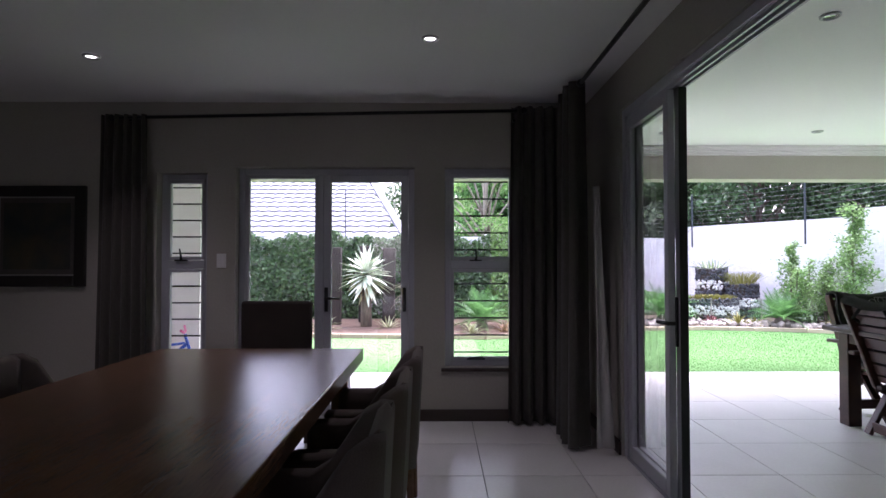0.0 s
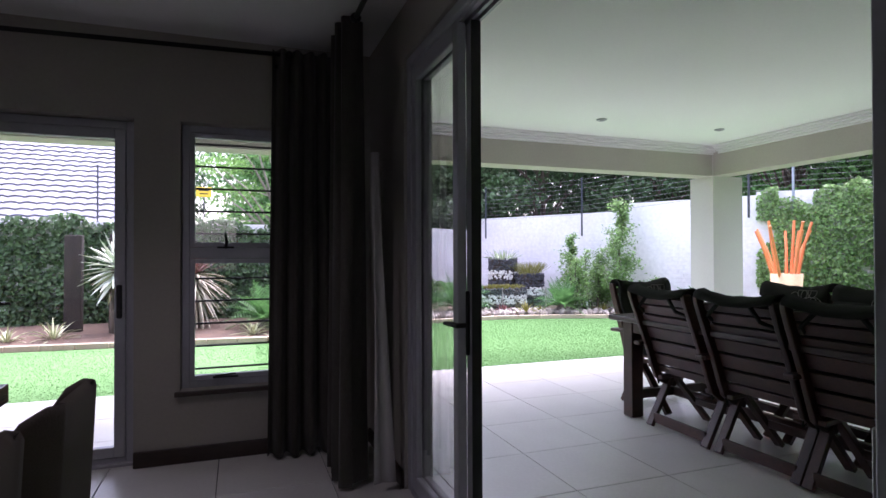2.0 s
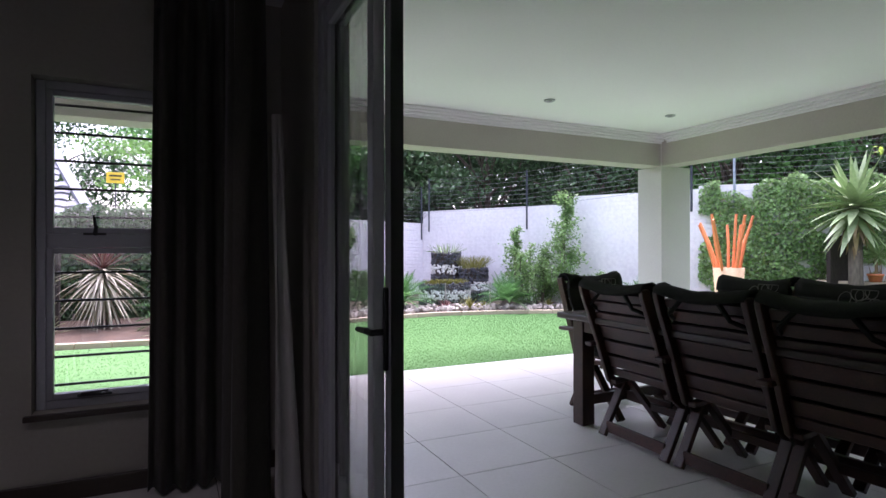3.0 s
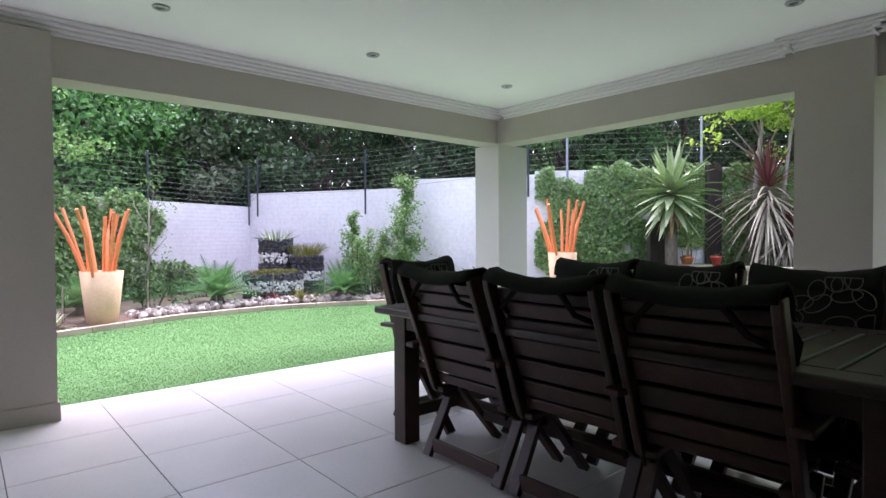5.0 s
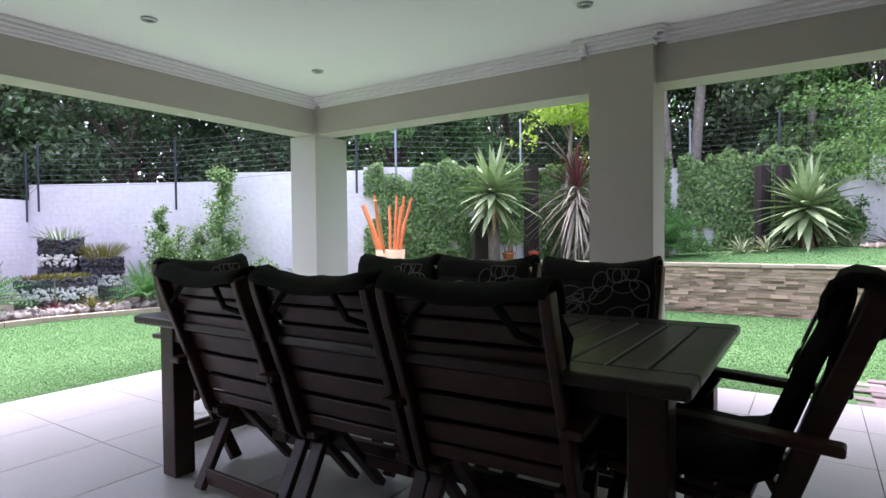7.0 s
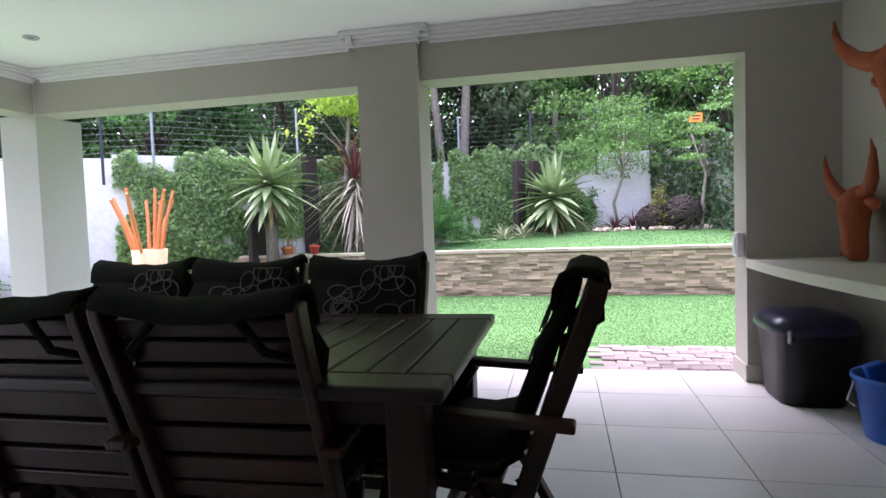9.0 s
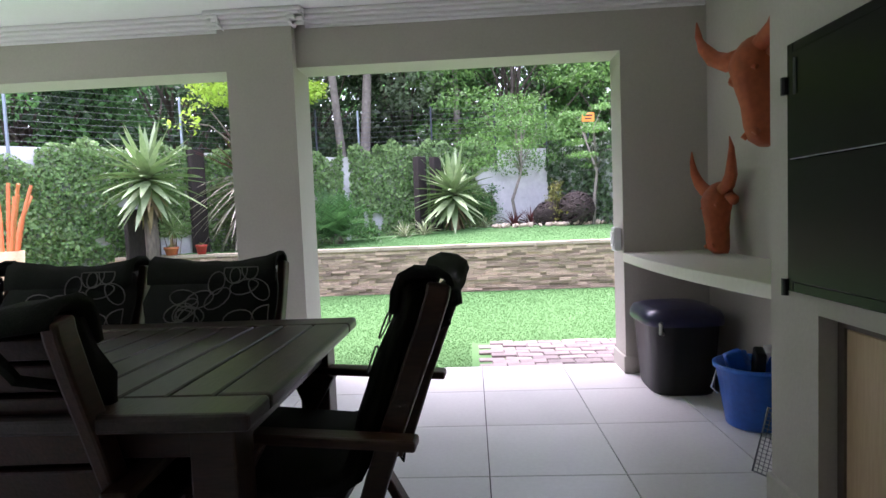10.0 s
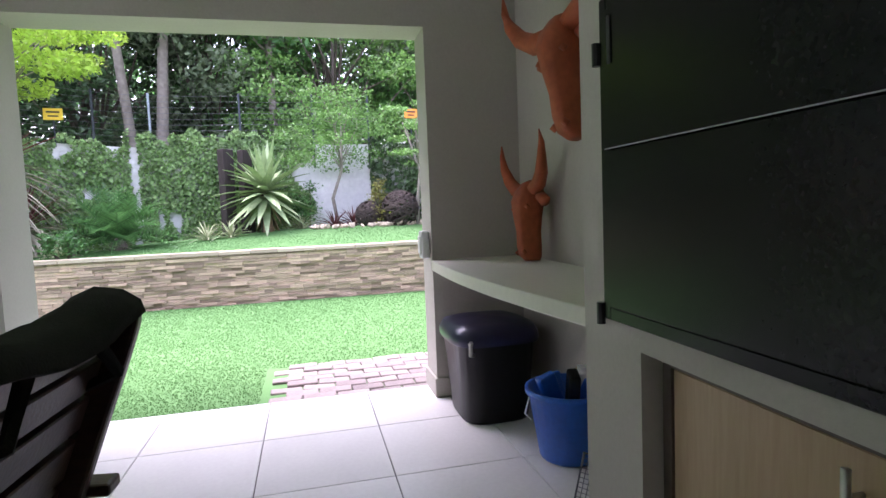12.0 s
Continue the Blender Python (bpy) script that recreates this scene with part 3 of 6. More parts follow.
# ---- ground ----
bm = bmesh.new()
ring = [bm.verts.new((8 + 900 * math.cos(a), 6 + 900 * math.sin(a), -0.06)) for a in (2 * math.pi * i / 48 for i in range(48))]
bm.faces.new(ring)
structure("ground", bm, M_FARGROUND, "earth under the trees, reaching far away", "ground")
bm = bmesh.new()
bm.faces.new([bm.verts.new(p) for p in ((-9, 5.4, -0.03), (-9, 11.0, -0.03), (1.2, 10.3, -0.03), (2.6, 10.85, -0.03), (4.2, 11.6, -0.03), (6.0, 11.6, -0.03), (8.2, 11.0, -0.03),
                                         (9.3, 9.3, -0.03), (11.05, 7.2, -0.03), (11.05, -4, -0.03), (2, -4, -0.03), (2, 5.4, -0.03))])
structure("lawn", bm, M_LAWN, "mown green lawn beside the patio slab", "lawn")
structure("floor_slab", boxes((-4.85, 6.66, -3.45, 7.30, -0.2, -0.008)), M_GROUT, "dark grouted bed under the floor tiles", "floor")

# terrace behind the stone wall
def tz(x, y):
    """Height of the raised terrace: level at the wall, rising gently to the bed."""
    return TERRACE + 0.22 * min(1, max(0, (x - 11.26) / 1.5)) * min(1, max(0, (5.8 - y) / 3.5))


bm = bmesh.new()
tg = [[bm.verts.new((x, y, tz(x, y))) for x in (11.26, 11.5, 11.8, 12.1, 12.4, 12.76, 14.2) if x <= xm] for y, xm in
      [(-4 + 0.6 * k, 14.2) for k in range(15)] + [(4.8, 14.2)]]
for r0, r1 in zip(tg, tg[1:]):
    for i in range(len(r0) - 1):
        bm.faces.new((r0[i], r0[i + 1], r1[i + 1], r1[i]))
prism(bm, [(11.26, 4.801), (14.2, 4.801), (11.6, 8.2), (11.26, 8.0)], -0.05, TERRACE + 0.001, 'z')
structure("terrace", bm, M_LAWN, "raised lawn terrace behind the stone retaining wall", "lawn")


# ---- garden boundary ----
BOUND = ((-9.0, 12.8), (1.5, 12.8), (6.8, 15.2), (10.0, 9.5), (13.9, 5.0), (13.9, 0.75), (9.0, -2.9))


def wall_run(a, b, z0, z1, label):
    """A stretch of boundary wall with brick-scaled surface coordinates."""
    a, b = Vector((*a, 0)), Vector((*b, 0))
    d = (b - a).normalized()
    n = Vector((-d.y, d.x, 0)) * 0.22
    bm = bmesh.new()
    uv = bm.loops.layers.uv.new("courses")
    c = [a, b, b + n, a + n]
    lo = [bm.verts.new(p + Vector((0, 0, z0))) for p in c]
    hi = [bm.verts.new(p + Vector((0, 0, z1))) for p in c]
    for i in range(4):
        bm.faces.new((lo[i], lo[(i + 1) % 4], hi[(i + 1) % 4], hi[i]))
    bm.faces.new(hi)
    for f in bm.faces:
        for lp in f.loops:
            lp[uv].uv = ((lp.vert.co - a).dot(d), lp.vert.co.z)
    return structure("wall_boundary", bm, M_BRICKPAINT, label, "wall")


def along(a, b, s):
    return (a[0] + (b[0] - a[0]) * s, a[1] + (b[1] - a[1]) * s)


wall_run(BOUND[0], BOUND[1], -0.1, 1.84, "boundary wall smothered in clipped ivy")
wall_run(BOUND[1], BOUND[2], -0.1, 1.90, "white painted brick boundary wall, half covered by ivy")
wall_run(BOUND[2], along(BOUND[2], BOUND[3], 0.62), -0.1, 2.20, "white painted brick boundary wall behind planters")
wall_run(along(BOUND[2], BOUND[3], 0.62), BOUND[3], -0.1, 2.36, "white painted brick boundary wall, one step higher")
wall_run(BOUND[3], BOUND[4], -0.1, 2.42, "white painted brick boundary wall under ivy")
wall_run(BOUND[4], BOUND[5], -0.1, 2.42, "white painted brick wall above the terrace")
wall_run(BOUND[5], BOUND[6], -0.1, 2.38, "ivy-covered boundary wall closing the terrace")


def ivy(a, b, z0, z1, count, mat, label, seed, size=0.085, keep=None, bulge=0.09):
    """Climbing leaves on the garden side of a wall run; keep(s, z) leaves bare patches."""
    rng = np.random.default_rng(seed)
    a, b = np.array(a), np.array(b)
    d = (b - a) / np.linalg.norm(b - a)
    nrm = np.array((d[1], -d[0]))
    s = rng.uniform(0, 1, count)
    z = rng.uniform(z0, z1, count)
    if keep is not None:
        ok = np.array([keep(u, v) for u, v in zip(s, z)])
        s, z = s[ok], z[ok]
    wave = 0.5 + 0.5 * np.sin(s * 23 + z * 3.1) * np.cos(z * 4.2 + s * 11)
    depth = 0.02 + bulge * rng.uniform(0.2, 1, len(s)) * (0.5 + wave)
    top = z1 + 0.07 * np.sin(s * 31) + 0.05 * np.sin(s * 77)
    z = z0 + (z - z0) * (top - z0) / (z1 - z0)
    p = a + (b - a) * s[:, None] + nrm * depth[:, None]
    me = leaf_mesh("ivy", np.column_stack((p, z)), size, 1.35, facing=(nrm[0] * 1.3, nrm[1] * 1.3, 0.6), spread=0.75, rng=rng, droop=0.4)
    return tagged(mesh_part("ivy", me, mat), label, "ivy", kind="stuff")


ivy(BOUND[0], BOUND[1], 0, 1.88, 26000, M_IVYDARK, "dense dark green clipped ivy on the wall", 1, 0.085)
ivy(BOUND[1], BOUND[2], 0, 1.98, 15000, M_IVY, "ragged green ivy ending on white brick", 2, 0.085,
    lambda s, z: s < 0.575 + 0.035 * math.sin(z * 6 - 1.2) or (s < 0.78 and z < 0.85 - (s - 0.5)))
ivy(BOUND[3], BOUND[4], 0, 2.47, 30000, M_IVY, "green ivy with patches of bare white brick", 3, 0.066,
    lambda s, z: s > 0.05 * math.sin(z * 5) + max(0, z - 1.9) * 0.12 and not (z > 2.25 and 0.06 < s < 0.15) and not (0.42 < s < 0.56 and z < 0.95) and noise.noise((s * 9, z * 2.2, 4)) > -0.42)
ivy(BOUND[4], BOUND[5], TERRACE, 2.62, 19000, M_IVY, "bright green ivy on the terrace wall", 4, 0.064,
    lambda s, z: (s < 0.70 + 0.05 * math.sin(z * 6)) and not (0.02 < s < 0.05) and not (0.10 < s < 0.2 and z < 1.35 and noise.noise((s * 30, z * 3, 1)) > 0.1))
ivy(BOUND[5], BOUND[6], TERRACE - 0.6, 2.45, 13000, M_IVYDARK, "dense ivy on the side boundary wall", 5, 0.08)

# electric fence: posts and strands above the walls
POSTS = [along(BOUND[1], BOUND[2], s) for s in (0.1, 0.55, 0.99)] + [along(BOUND[2], BOUND[3], s) for s in (0.03, 0.45, 0.98)] + \
        [along(BOUND[3], BOUND[4], s) for s in (0.10, 0.50, 0.92)] + [along(BOUND[4], BOUND[5], s) for s in (0.10, 0.45, 0.75, 0.99)]
TOPS = [1.9] * 3 + [2.1] * 2 + [2.36] + [2.42] * 7
fence = thing("electric_fence", "electric fence of dark posts and thin wires on the wall", "fence")
for i, ((x, y), z) in enumerate(zip(POSTS, TOPS)):
    bm = bar(bmesh.new(), (x, y, z - 0.42), (x, y, z + 0.92), 0.035, 0.035)
    part("post", rounded(bm, 0.004, 1), M_POSTBLUE if i in (6, 7, 9) else M_POST, fence)
    for k in range(9):
        if i + 1 < len(POSTS):
            (x2, y2), z2 = POSTS[i + 1], TOPS[i + 1]
            q = 0.08 + 0.1 * k
            tube_bm = tube(bmesh.new(), [(x, y, z + q), ((x + x2) / 2, (y + y2) / 2, (z + z2) / 2 + q - 0.012), (x2, y2, z2 + q)], 0.0045, 3)
            part("strand", tube_bm, M_WIRE, fence)
for x, y, z, mat, lab in ((13.1, 5.75, 2.85, M_SIGN, "small yellow warning sign with dark bars on the fence"), (13.95, -0.05, 3.0, M_SIGNOR, "small orange warning sign on the fence"),
                          (0.19, 12.72, 2.42, M_SIGN, "small yellow warning sign with dark bars on the fence")):
    sg = thing("warning_sign", lab, "sign", pose(x, y, z, 0, 0, -80 if x > 5 else 0), group="fence warning signs")
    part("plate", rbox(-0.13, 0.13, -0.006, 0.006, -0.09, 0.09, 0.004, 1), mat, sg)
    bm = boxes((-0.09, 0.09, -0.010, -0.0065, 0.02, 0.045), (-0.07, 0.07, -0.010, -0.0065, -0.04, -0.02))
    part("lettering", bm, M_GASKET, sg, "dark unreadable bars")
    part("bracket", tube(bmesh.new(), [(0, 0.01, 0.12), (0, 0.012, -0.5)], 0.012, 6), M_POST, sg)

# ---- stone retaining wall ----
stone_wall = structure("wall_retaining", boxes((11.10, 11.26, -4, 8.0, -0.1, TERRACE - 0.03)), M_STONEBACK, "low retaining wall clad in brown ledge stone strips", "wall")
cap = bmesh.new()
y = -4.0
crng = random.Random(5)
while y < 8.0:
    w = crng.uniform(0.35, 0.6)
    box(cap, 11.045, 11.30, y + 0.004, min(y + w, 8.0) - 0.004, TERRACE - 0.029, TERRACE + 0.012 + crng.uniform(0, 0.006))
    y += w
part("coping", cap, M_KERB, stone_wall, "pale stone coping")

# ---- planting beds ----
EDGE = [(-9, 11.0), (-3, 10.75), (1.2, 10.35), (2.6, 10.9), (4.2, 11.55), (5.6, 11.68), (6.9, 11.4), (8.2, 10.9), (9.3, 9.4), (10.3, 8.2), (11.05, 7.4)]
bm = bmesh.new()
front = [bm.verts.new((x, y, -0.005)) for x, y in EDGE]
mid = [bm.verts.new((x + 0.25, y + 0.7, 0.07)) for x, y in EDGE]
back = [bm.verts.new((x + 0.8, max(y + 2.2, 13.0) if x < 3 else y + 4.4, 0.10)) for x, y in EDGE]
for r0, r1 in ((front, mid), (mid, back)):
    for i in range(len(EDGE) - 1):
        bm.faces.new((r0[i], r0[i + 1], r1[i + 1], r1[i]))
structure("bed_soil", bm, M_SOIL, "brown garden soil in the curved flower bed", "soil")
kerb = thing("trim_edging", "curved sandstone edging between lawn and bed", "edging", kind="structure")
pts = []
for (x0, y0), (x1, y1) in zip(EDGE, EDGE[1:]):
    n = max(2, int(math.hypot(x1 - x0, y1 - y0) / 0.42))
    pts += [(x0 + (x1 - x0) * k / n, y0 + (y1 - y0) * k / n) for k in range(n)]
for (x0, y0), (x1, y1) in zip(pts, pts[1:]):
    bm = bar(bmesh.new(), (x0, y0, -0.01), (x0 + (x1 - x0) * 0.97, y0 + (y1 - y0) * 0.97, -0.01), 0.11, 0.10)
    part("edging_stone", bm, M_KERB, kerb)

rng = np.random.default_rng(21)


def in_lawn(n, x0, x1, y0, y1):
    p = np.column_stack((rng.uniform(x0, x1, n), rng.uniform(y0, y1, n)))
    ex, ey = np.array([e[0] for e in EDGE]), np.array([e[1] for e in EDGE])
    ok = (p[:, 1] < np.interp(p[:, 0], ex, ey) - 0.04) & ~((p[:, 0] < 6.67) & (p[:, 1] < 7.31))
    ok &= ~((p[:, 0] < 7.57) & (p[:, 1] < 2.38) & (p[:, 1] > -0.2))
    ok &= p[:, 0] < 11.05
    return p[ok]


def grass(name, p, z, size, label):
    n = len(p)
    a = rng.uniform(0, 2 * math.pi, n)
    h = size * rng.uniform(0.5, 1.3, n)
    w = 0.0025 + 0.003 * rng.uniform(0, 1, n)
    lean = rng.normal(0, 0.5, (n, 2)) * h[:, None]
    v = np.empty((n, 3, 3))
    z = np.broadcast_to(z, n)
    v[:, 0] = np.column_stack((p[:, 0] - w * np.cos(a), p[:, 1] - w * np.sin(a), z))
    v[:, 1] = np.column_stack((p[:, 0] + w * np.cos(a), p[:, 1] + w * np.sin(a), z))
    v[:, 2] = np.column_stack((p + lean, z + h))
    me = bpy.data.meshes.new(name)
    me.from_pydata(v.reshape(-1, 3), [], np.arange(3 * n).reshape(n, 3).tolist())
    return tagged(mesh_part(name, me, M_GRASS), label, "grass", kind="stuff")


grass("grass", np.vstack((in_lawn(300000, 1.0, 10.5, 7.3, 11.7), in_lawn(50000, -4, 1.0, 7.3, 11))), -0.03, 0.008, "short mown grass of the garden lawn")
grass("grass", in_lawn(330000, 6.66, 11.05, -1.5, 8.5), -0.03, 0.009, "short mown grass beside the stone wall")
tp = np.column_stack((rng.uniform(11.3, 12.7, 70000), rng.uniform(-2.5, 6.8, 70000)))
grass("grass", tp, np.array([tz(x, y) for x, y in tp]), 0.010, "short mown grass on the raised terrace")


# ---- plants ----
def blade_plant(name, m, mats, label, category, spec, group=""):
    """Rosette plants: spec rows of (part, material index, count, elevation range, length, width, arch, base height range)."""
    t = thing(name, label, category, m, group)
    r = random.Random(hash_free(m))
    for pname, mi, count, (e0, e1), ln, wd, arch, (h0, h1) in spec:
        bm = bmesh.new()
        for i in range(count):
            a = i * 2.39996 + r.uniform(-0.2, 0.2)
            f = i / max(1, count - 1)
            e = radians(e0 + (e1 - e0) * f + r.uniform(-6, 6))
            d = Vector((math.cos(a) * math.cos(e), math.sin(a) * math.cos(e), math.sin(e)))
            z = h0 + (h1 - h0) * f
            blade(bm, (d.x * 0.03, d.y * 0.03, z), d, ln * r.uniform(0.8, 1.1), wd, arch * r.uniform(0.6, 1.3))
        part(pname, bm, mats[mi], t)
    return t


def hash_free(m):
    return int(abs(m.translation.x * 131 + m.translation.y * 517) * 10) + 3


def stem(t, h, r0, r1, mat, lean=0.0):
    part("stem", tube(bmesh.new(), [(0, 0, -0.05), (lean * 0.4, 0, h * 0.4), (lean, 0.02, h)], [r0 * 1.15, r0, r1], 10), mat, t, smooth=True)


def tree_aloe(x, y, z, h, size, mats, label, skirt=True, droop=-58):
    t = blade_plant("tree_aloe", pose(x, y, z), mats, label, "aloe", [
        ("hanging_leaves", 0, 26, (droop, -15), size * 0.88, size * 0.17, 0.10, (h - 0.16, h - 0.02)),
        ("leaf_rosette", 0, 32, (-20, 40), size, size * 0.17, 0.20, (h - 0.05, h + 0.1)),
        ("crown_leaves", 0, 18, (32, 82), size * 0.95, size * 0.14, 0.06, (h + 0.05, h + 0.15))] +
        ([("dry_skirt", 1, 26, (-84, -55), size * 0.62, size * 0.12, 0.08, (h - 0.30, h - 0.08))] if skirt else []))
    stem(t, h, 0.10, 0.085, M_BARK, 0.0)
    return t


tree_aloe(10.87, 7.26, 0.1, 1.80, 0.86, (M_ALOE, M_DRYLEAF), "tall tree aloe with a wide grey-green rosette")
tree_aloe(12.97, 2.66, tz(12.97, 2.66), 0.66, 0.88, (M_ALOE, M_DRYLEAF), "broad green aloe with dry lower leaves on the terrace", droop=-40)
tree_aloe(-0.98, 11.45, 0.0, 1.05, 0.56, (M_ALOEPALE, M_DRYLEAF), "pale silver tree aloe with a skirt of dry leaves")
blade_plant("yucca", pose(11.2, 7.1, TERRACE - 0.4), (M_ALOE, M_DRYLEAF), "small blue-green yucca beside the aloe", "yucca",
            [("leaf_rosette", 0, 46, (-25, 70), 0.30, 0.028, 0.08, (0.78, 0.9)), ("stem", 1, 8, (80, 89), 0.8, 0.06, 0, (0, 0.02))])


def cordyline(x, y, z, h, size, label):
    t = blade_plant("cordyline", pose(x, y, z), (M_CORD, M_CORDRED), label, "cordyline", [
        ("hanging_leaves", 0, 150, (-82, 8), size, 0.042, 0.35, (h * 0.6, h)),
        ("crown_leaves", 1, 46, (20, 85), size * 0.85, 0.035, 0.05, (h, h + 0.08))])
    stem(t, h, 0.06, 0.05, M_BARK)


cordyline(12.1, 6.2, TERRACE - 0.3, 1.62, 1.0, "tall cordyline with pale hanging leaves and red crown")
cordyline(0.12, 11.6, 0.0, 0.95, 0.62, "red cordyline with pale hanging leaves by the hedge")
cordyline(12.3, 5.95, TERRACE - 0.1, 0.55, 0.75, "low spiky cordyline with drooping pale leaves")


def cycad(x, y, z, size, label, fronds=36):
    """Feather fronds: a rib with many narrow leaflets on both sides."""
    t = thing("cycad", label, "cycad", pose(x, y, z))
    r = random.Random(int(x * 100) + 11)
    bm = bmesh.new()
    ribs = bmesh.new()
    for i in range(fronds):
        a = i * 2.39996
        e = radians(12 + 62 * (i / fronds) + r.uniform(-8, 8))
        d = Vector((math.cos(a) * math.cos(e), math.sin(a) * math.cos(e), math.sin(e)))
        side = Vector((-math.sin(a), math.cos(a), 0))
        ln = size * r.uniform(0.85, 1.1)
        pp = []
        for k in range(15):
            s = k / 14
            p = Vector((0, 0, 0.12)) + d * ln * s - Vector((0, 0, 0.42 * ln * s * s * math.cos(e)))
            pp.append(p)
            if k > 1:
                w = 0.22 * size * math.sin(math.pi * min(1, 0.15 + s * 0.9)) + 0.03
                for sg in (-1, 1):
                    tip = p + side * sg * w + d * w * 0.55 + Vector((0, 0, w * 0.22))
                    q = d * 0.019 * size
                    bm.faces.new([bm.verts.new(v) for v in (p - q, p + q, tip)])
        tube(ribs, pp[::3] + [pp[-1]], 0.006, 3)
    part("fronds", bm, M_CYCAD, t)
    part("ribs", ribs, M_CYCAD, t)
    part("trunk", lathe(bmesh.new(), [(0.12, -0.05), (0.13, 0.05), (0.09, 0.16), (0.0, 0.2)], 12), M_BARK, t)


cycad(5.05, 12.35, 0.05, 0.85, "green cycad with arching feathery fronds in the bed")
cycad(7.15, 11.75, 0.05, 0.72, "green cycad beside the gabion planters")
cycad(3.1, 12.3, 0.05, 0.62, "young cycad under the ivy hedge")
cycad(1.2, 11.25, 0.05, 0.78, "green cycad by the lawn edge")
cycad(9.0, 9.75, 0.05, 0.8, "cycad below the ivy wall near the patio corner")
cycad(12.3, 4.75, tz(12.3, 4.75), 1.05, "large dark green cycad on the terrace", 56)
for i, (x, y, z, s, mi) in enumerate(((2.6, 11.25, 0.0, 0.36, M_VARIEG), (12.55, 3.55, TERRACE, 0.42, M_VARIEG), (12.6, 3.2, TERRACE, 0.40, M_VARIEG), (12.3, 4.8, TERRACE, 0.35, M_VARIEG),
                                      (-0.55, 11.3, 0, 0.42, M_VARIEG), (-1.75, 11.2, 0, 0.48, M_VARIEG), (-2.3, 11.15, 0, 0.36, M_VARIEG), (1.0, 10.75, 0, 0.34, M_VARIEG), (1.6, 10.9, 0, 0.30, M_DRYLEAF), (13.0, 2.1, TERRACE, 0.4, M_VARIEG),
                                      (11.75, 5.35, TERRACE, 0.34, M_VARIEG), (6.35, 11.85, 0.04, 0.36, M_BROMEL), (6.6, 11.7, 0.04, 0.22, M_BROMEL), (5.9, 12.0, 0.04, 0.28, M_CORDRED),
                                      (13.2, 1.55, TERRACE, 0.42, M_CORDRED), (13.3, 1.2, TERRACE, 0.5, M_CORDRED), (7.9, 11.4, 0.04, 0.25, M_BROMEL), (10.1, 8.8, 0.05, 0.5, M_CYCAD))):
    blade_plant("tuft_plant", pose(x, y, tz(x, y) if z == TERRACE else z), (mi,), "low tuft of arching strap leaves in the bed", "plant",
                [("leaves", 0, 34, (15, 80), s, 0.028, 0.35, (0, 0.03))], group="low bed tufts")


# ---- trees ----
def tree(name, x, y, z, h, crown_r, seed, leafmat, label, leaves=9000, leaf=0.16, clumps=16, trunk_r=0.16, crown_low=0.45, bark=None, lean=0.0, flat=1.0, clump_r=0.38):
    rr = random.Random(seed)
    rg = np.random.default_rng(seed)
    t = thing(name, label, "tree", pose(x, y, z))
    fork = h * crown_low
    bm = bmesh.new()
    spine = [(0, 0, -0.1), (lean * 0.3 + rr.uniform(-.1, .1), rr.uniform(-.1, .1), fork * 0.5), (lean * 0.7, rr.uniform(-.15, .15), fork), (lean, rr.uniform(-.3, .3), h * 0.82)]
    tube(bm, spine, [trunk_r * 1.2, trunk_r, trunk_r * 0.8, trunk_r * 0.25], 9)
    cs = []
    for i in range(clumps):
        a = i * 2.39996 + rr.uniform(-0.4, 0.4)
        f = (i + 0.5) / clumps
        zc = fork + (h - fork) * (0.05 + 0.95 * f)
        rad = crown_r * math.sqrt(max(0.05, 1 - (2 * f - 0.85) ** 2 * 0.75)) * rr.uniform(0.45, 0.95)
        c = Vector((lean * f + rad * math.cos(a), rad * math.sin(a), zc))
        cs.append(c)
        st = Vector(spine[2]).lerp(Vector(spine[3]), rr.uniform(0, 0.7) * f)
        mid = st.lerp(c, 0.5) + Vector((rr.uniform(-.2, .2), rr.uniform(-.2, .2), 0.15))
        tube(bm, [st, mid, c], [trunk_r * 0.4, trunk_r * 0.22, trunk_r * 0.06], 5)
    part("trunk", bm, bark or M_BARK, t, smooth=True)
    k = rg.integers(0, clumps, leaves)
    off = rg.normal(size=(leaves, 3))
    off /= np.linalg.norm(off, axis=1)[:, None]
    off *= (crown_r * clump_r * rg.uniform(0.25, 1.15, leaves) ** 0.6)[:, None]
    off[:, 2] *= 0.62 * flat
    cen = np.array([list(c) for c in cs])[k] + off
    mesh_part("crown", leaf_mesh("crown", cen, leaf, 1.9, 0.3, rng=rg, droop=0.3), leafmat, t)
    return t


BIG = [(-12.5, 27, 9, 3.4, M_LEAFMID), (-3.5, 24, 9, 3.2, M_LEAFDARK), (2.6, 20.2, 8.5, 3.0, M_LEAFMID), (4.2, 18.6, 8.0, 2.6, M_LEAFMID), (7.0, 18.4, 7.6, 2.4, M_LEAFGREY),
       (9.8, 17.2, 9, 3.0, M_LEAFDARK), (12.2, 14.6, 9.5, 3.2, M_LEAFDARK), (14.2, 12.0, 9, 2.8, M_LEAFMID), (16.0, 9.6, 10, 3.0, M_LEAFDARK), (17.6, 6.8, 10, 3.0, M_LEAFDARK),
       (17.8, 4.2, 10, 2.7, M_LEAFGREY), (18.2, 1.6, 10, 2.9, M_LEAFMID), (18.6, -1.2, 9.5, 3.0, M_LEAFGREY), (16.6, -4.2, 9, 3.0, M_LEAFMID), (12.5, -7.0, 9, 3.2, M_LEAFMID)]
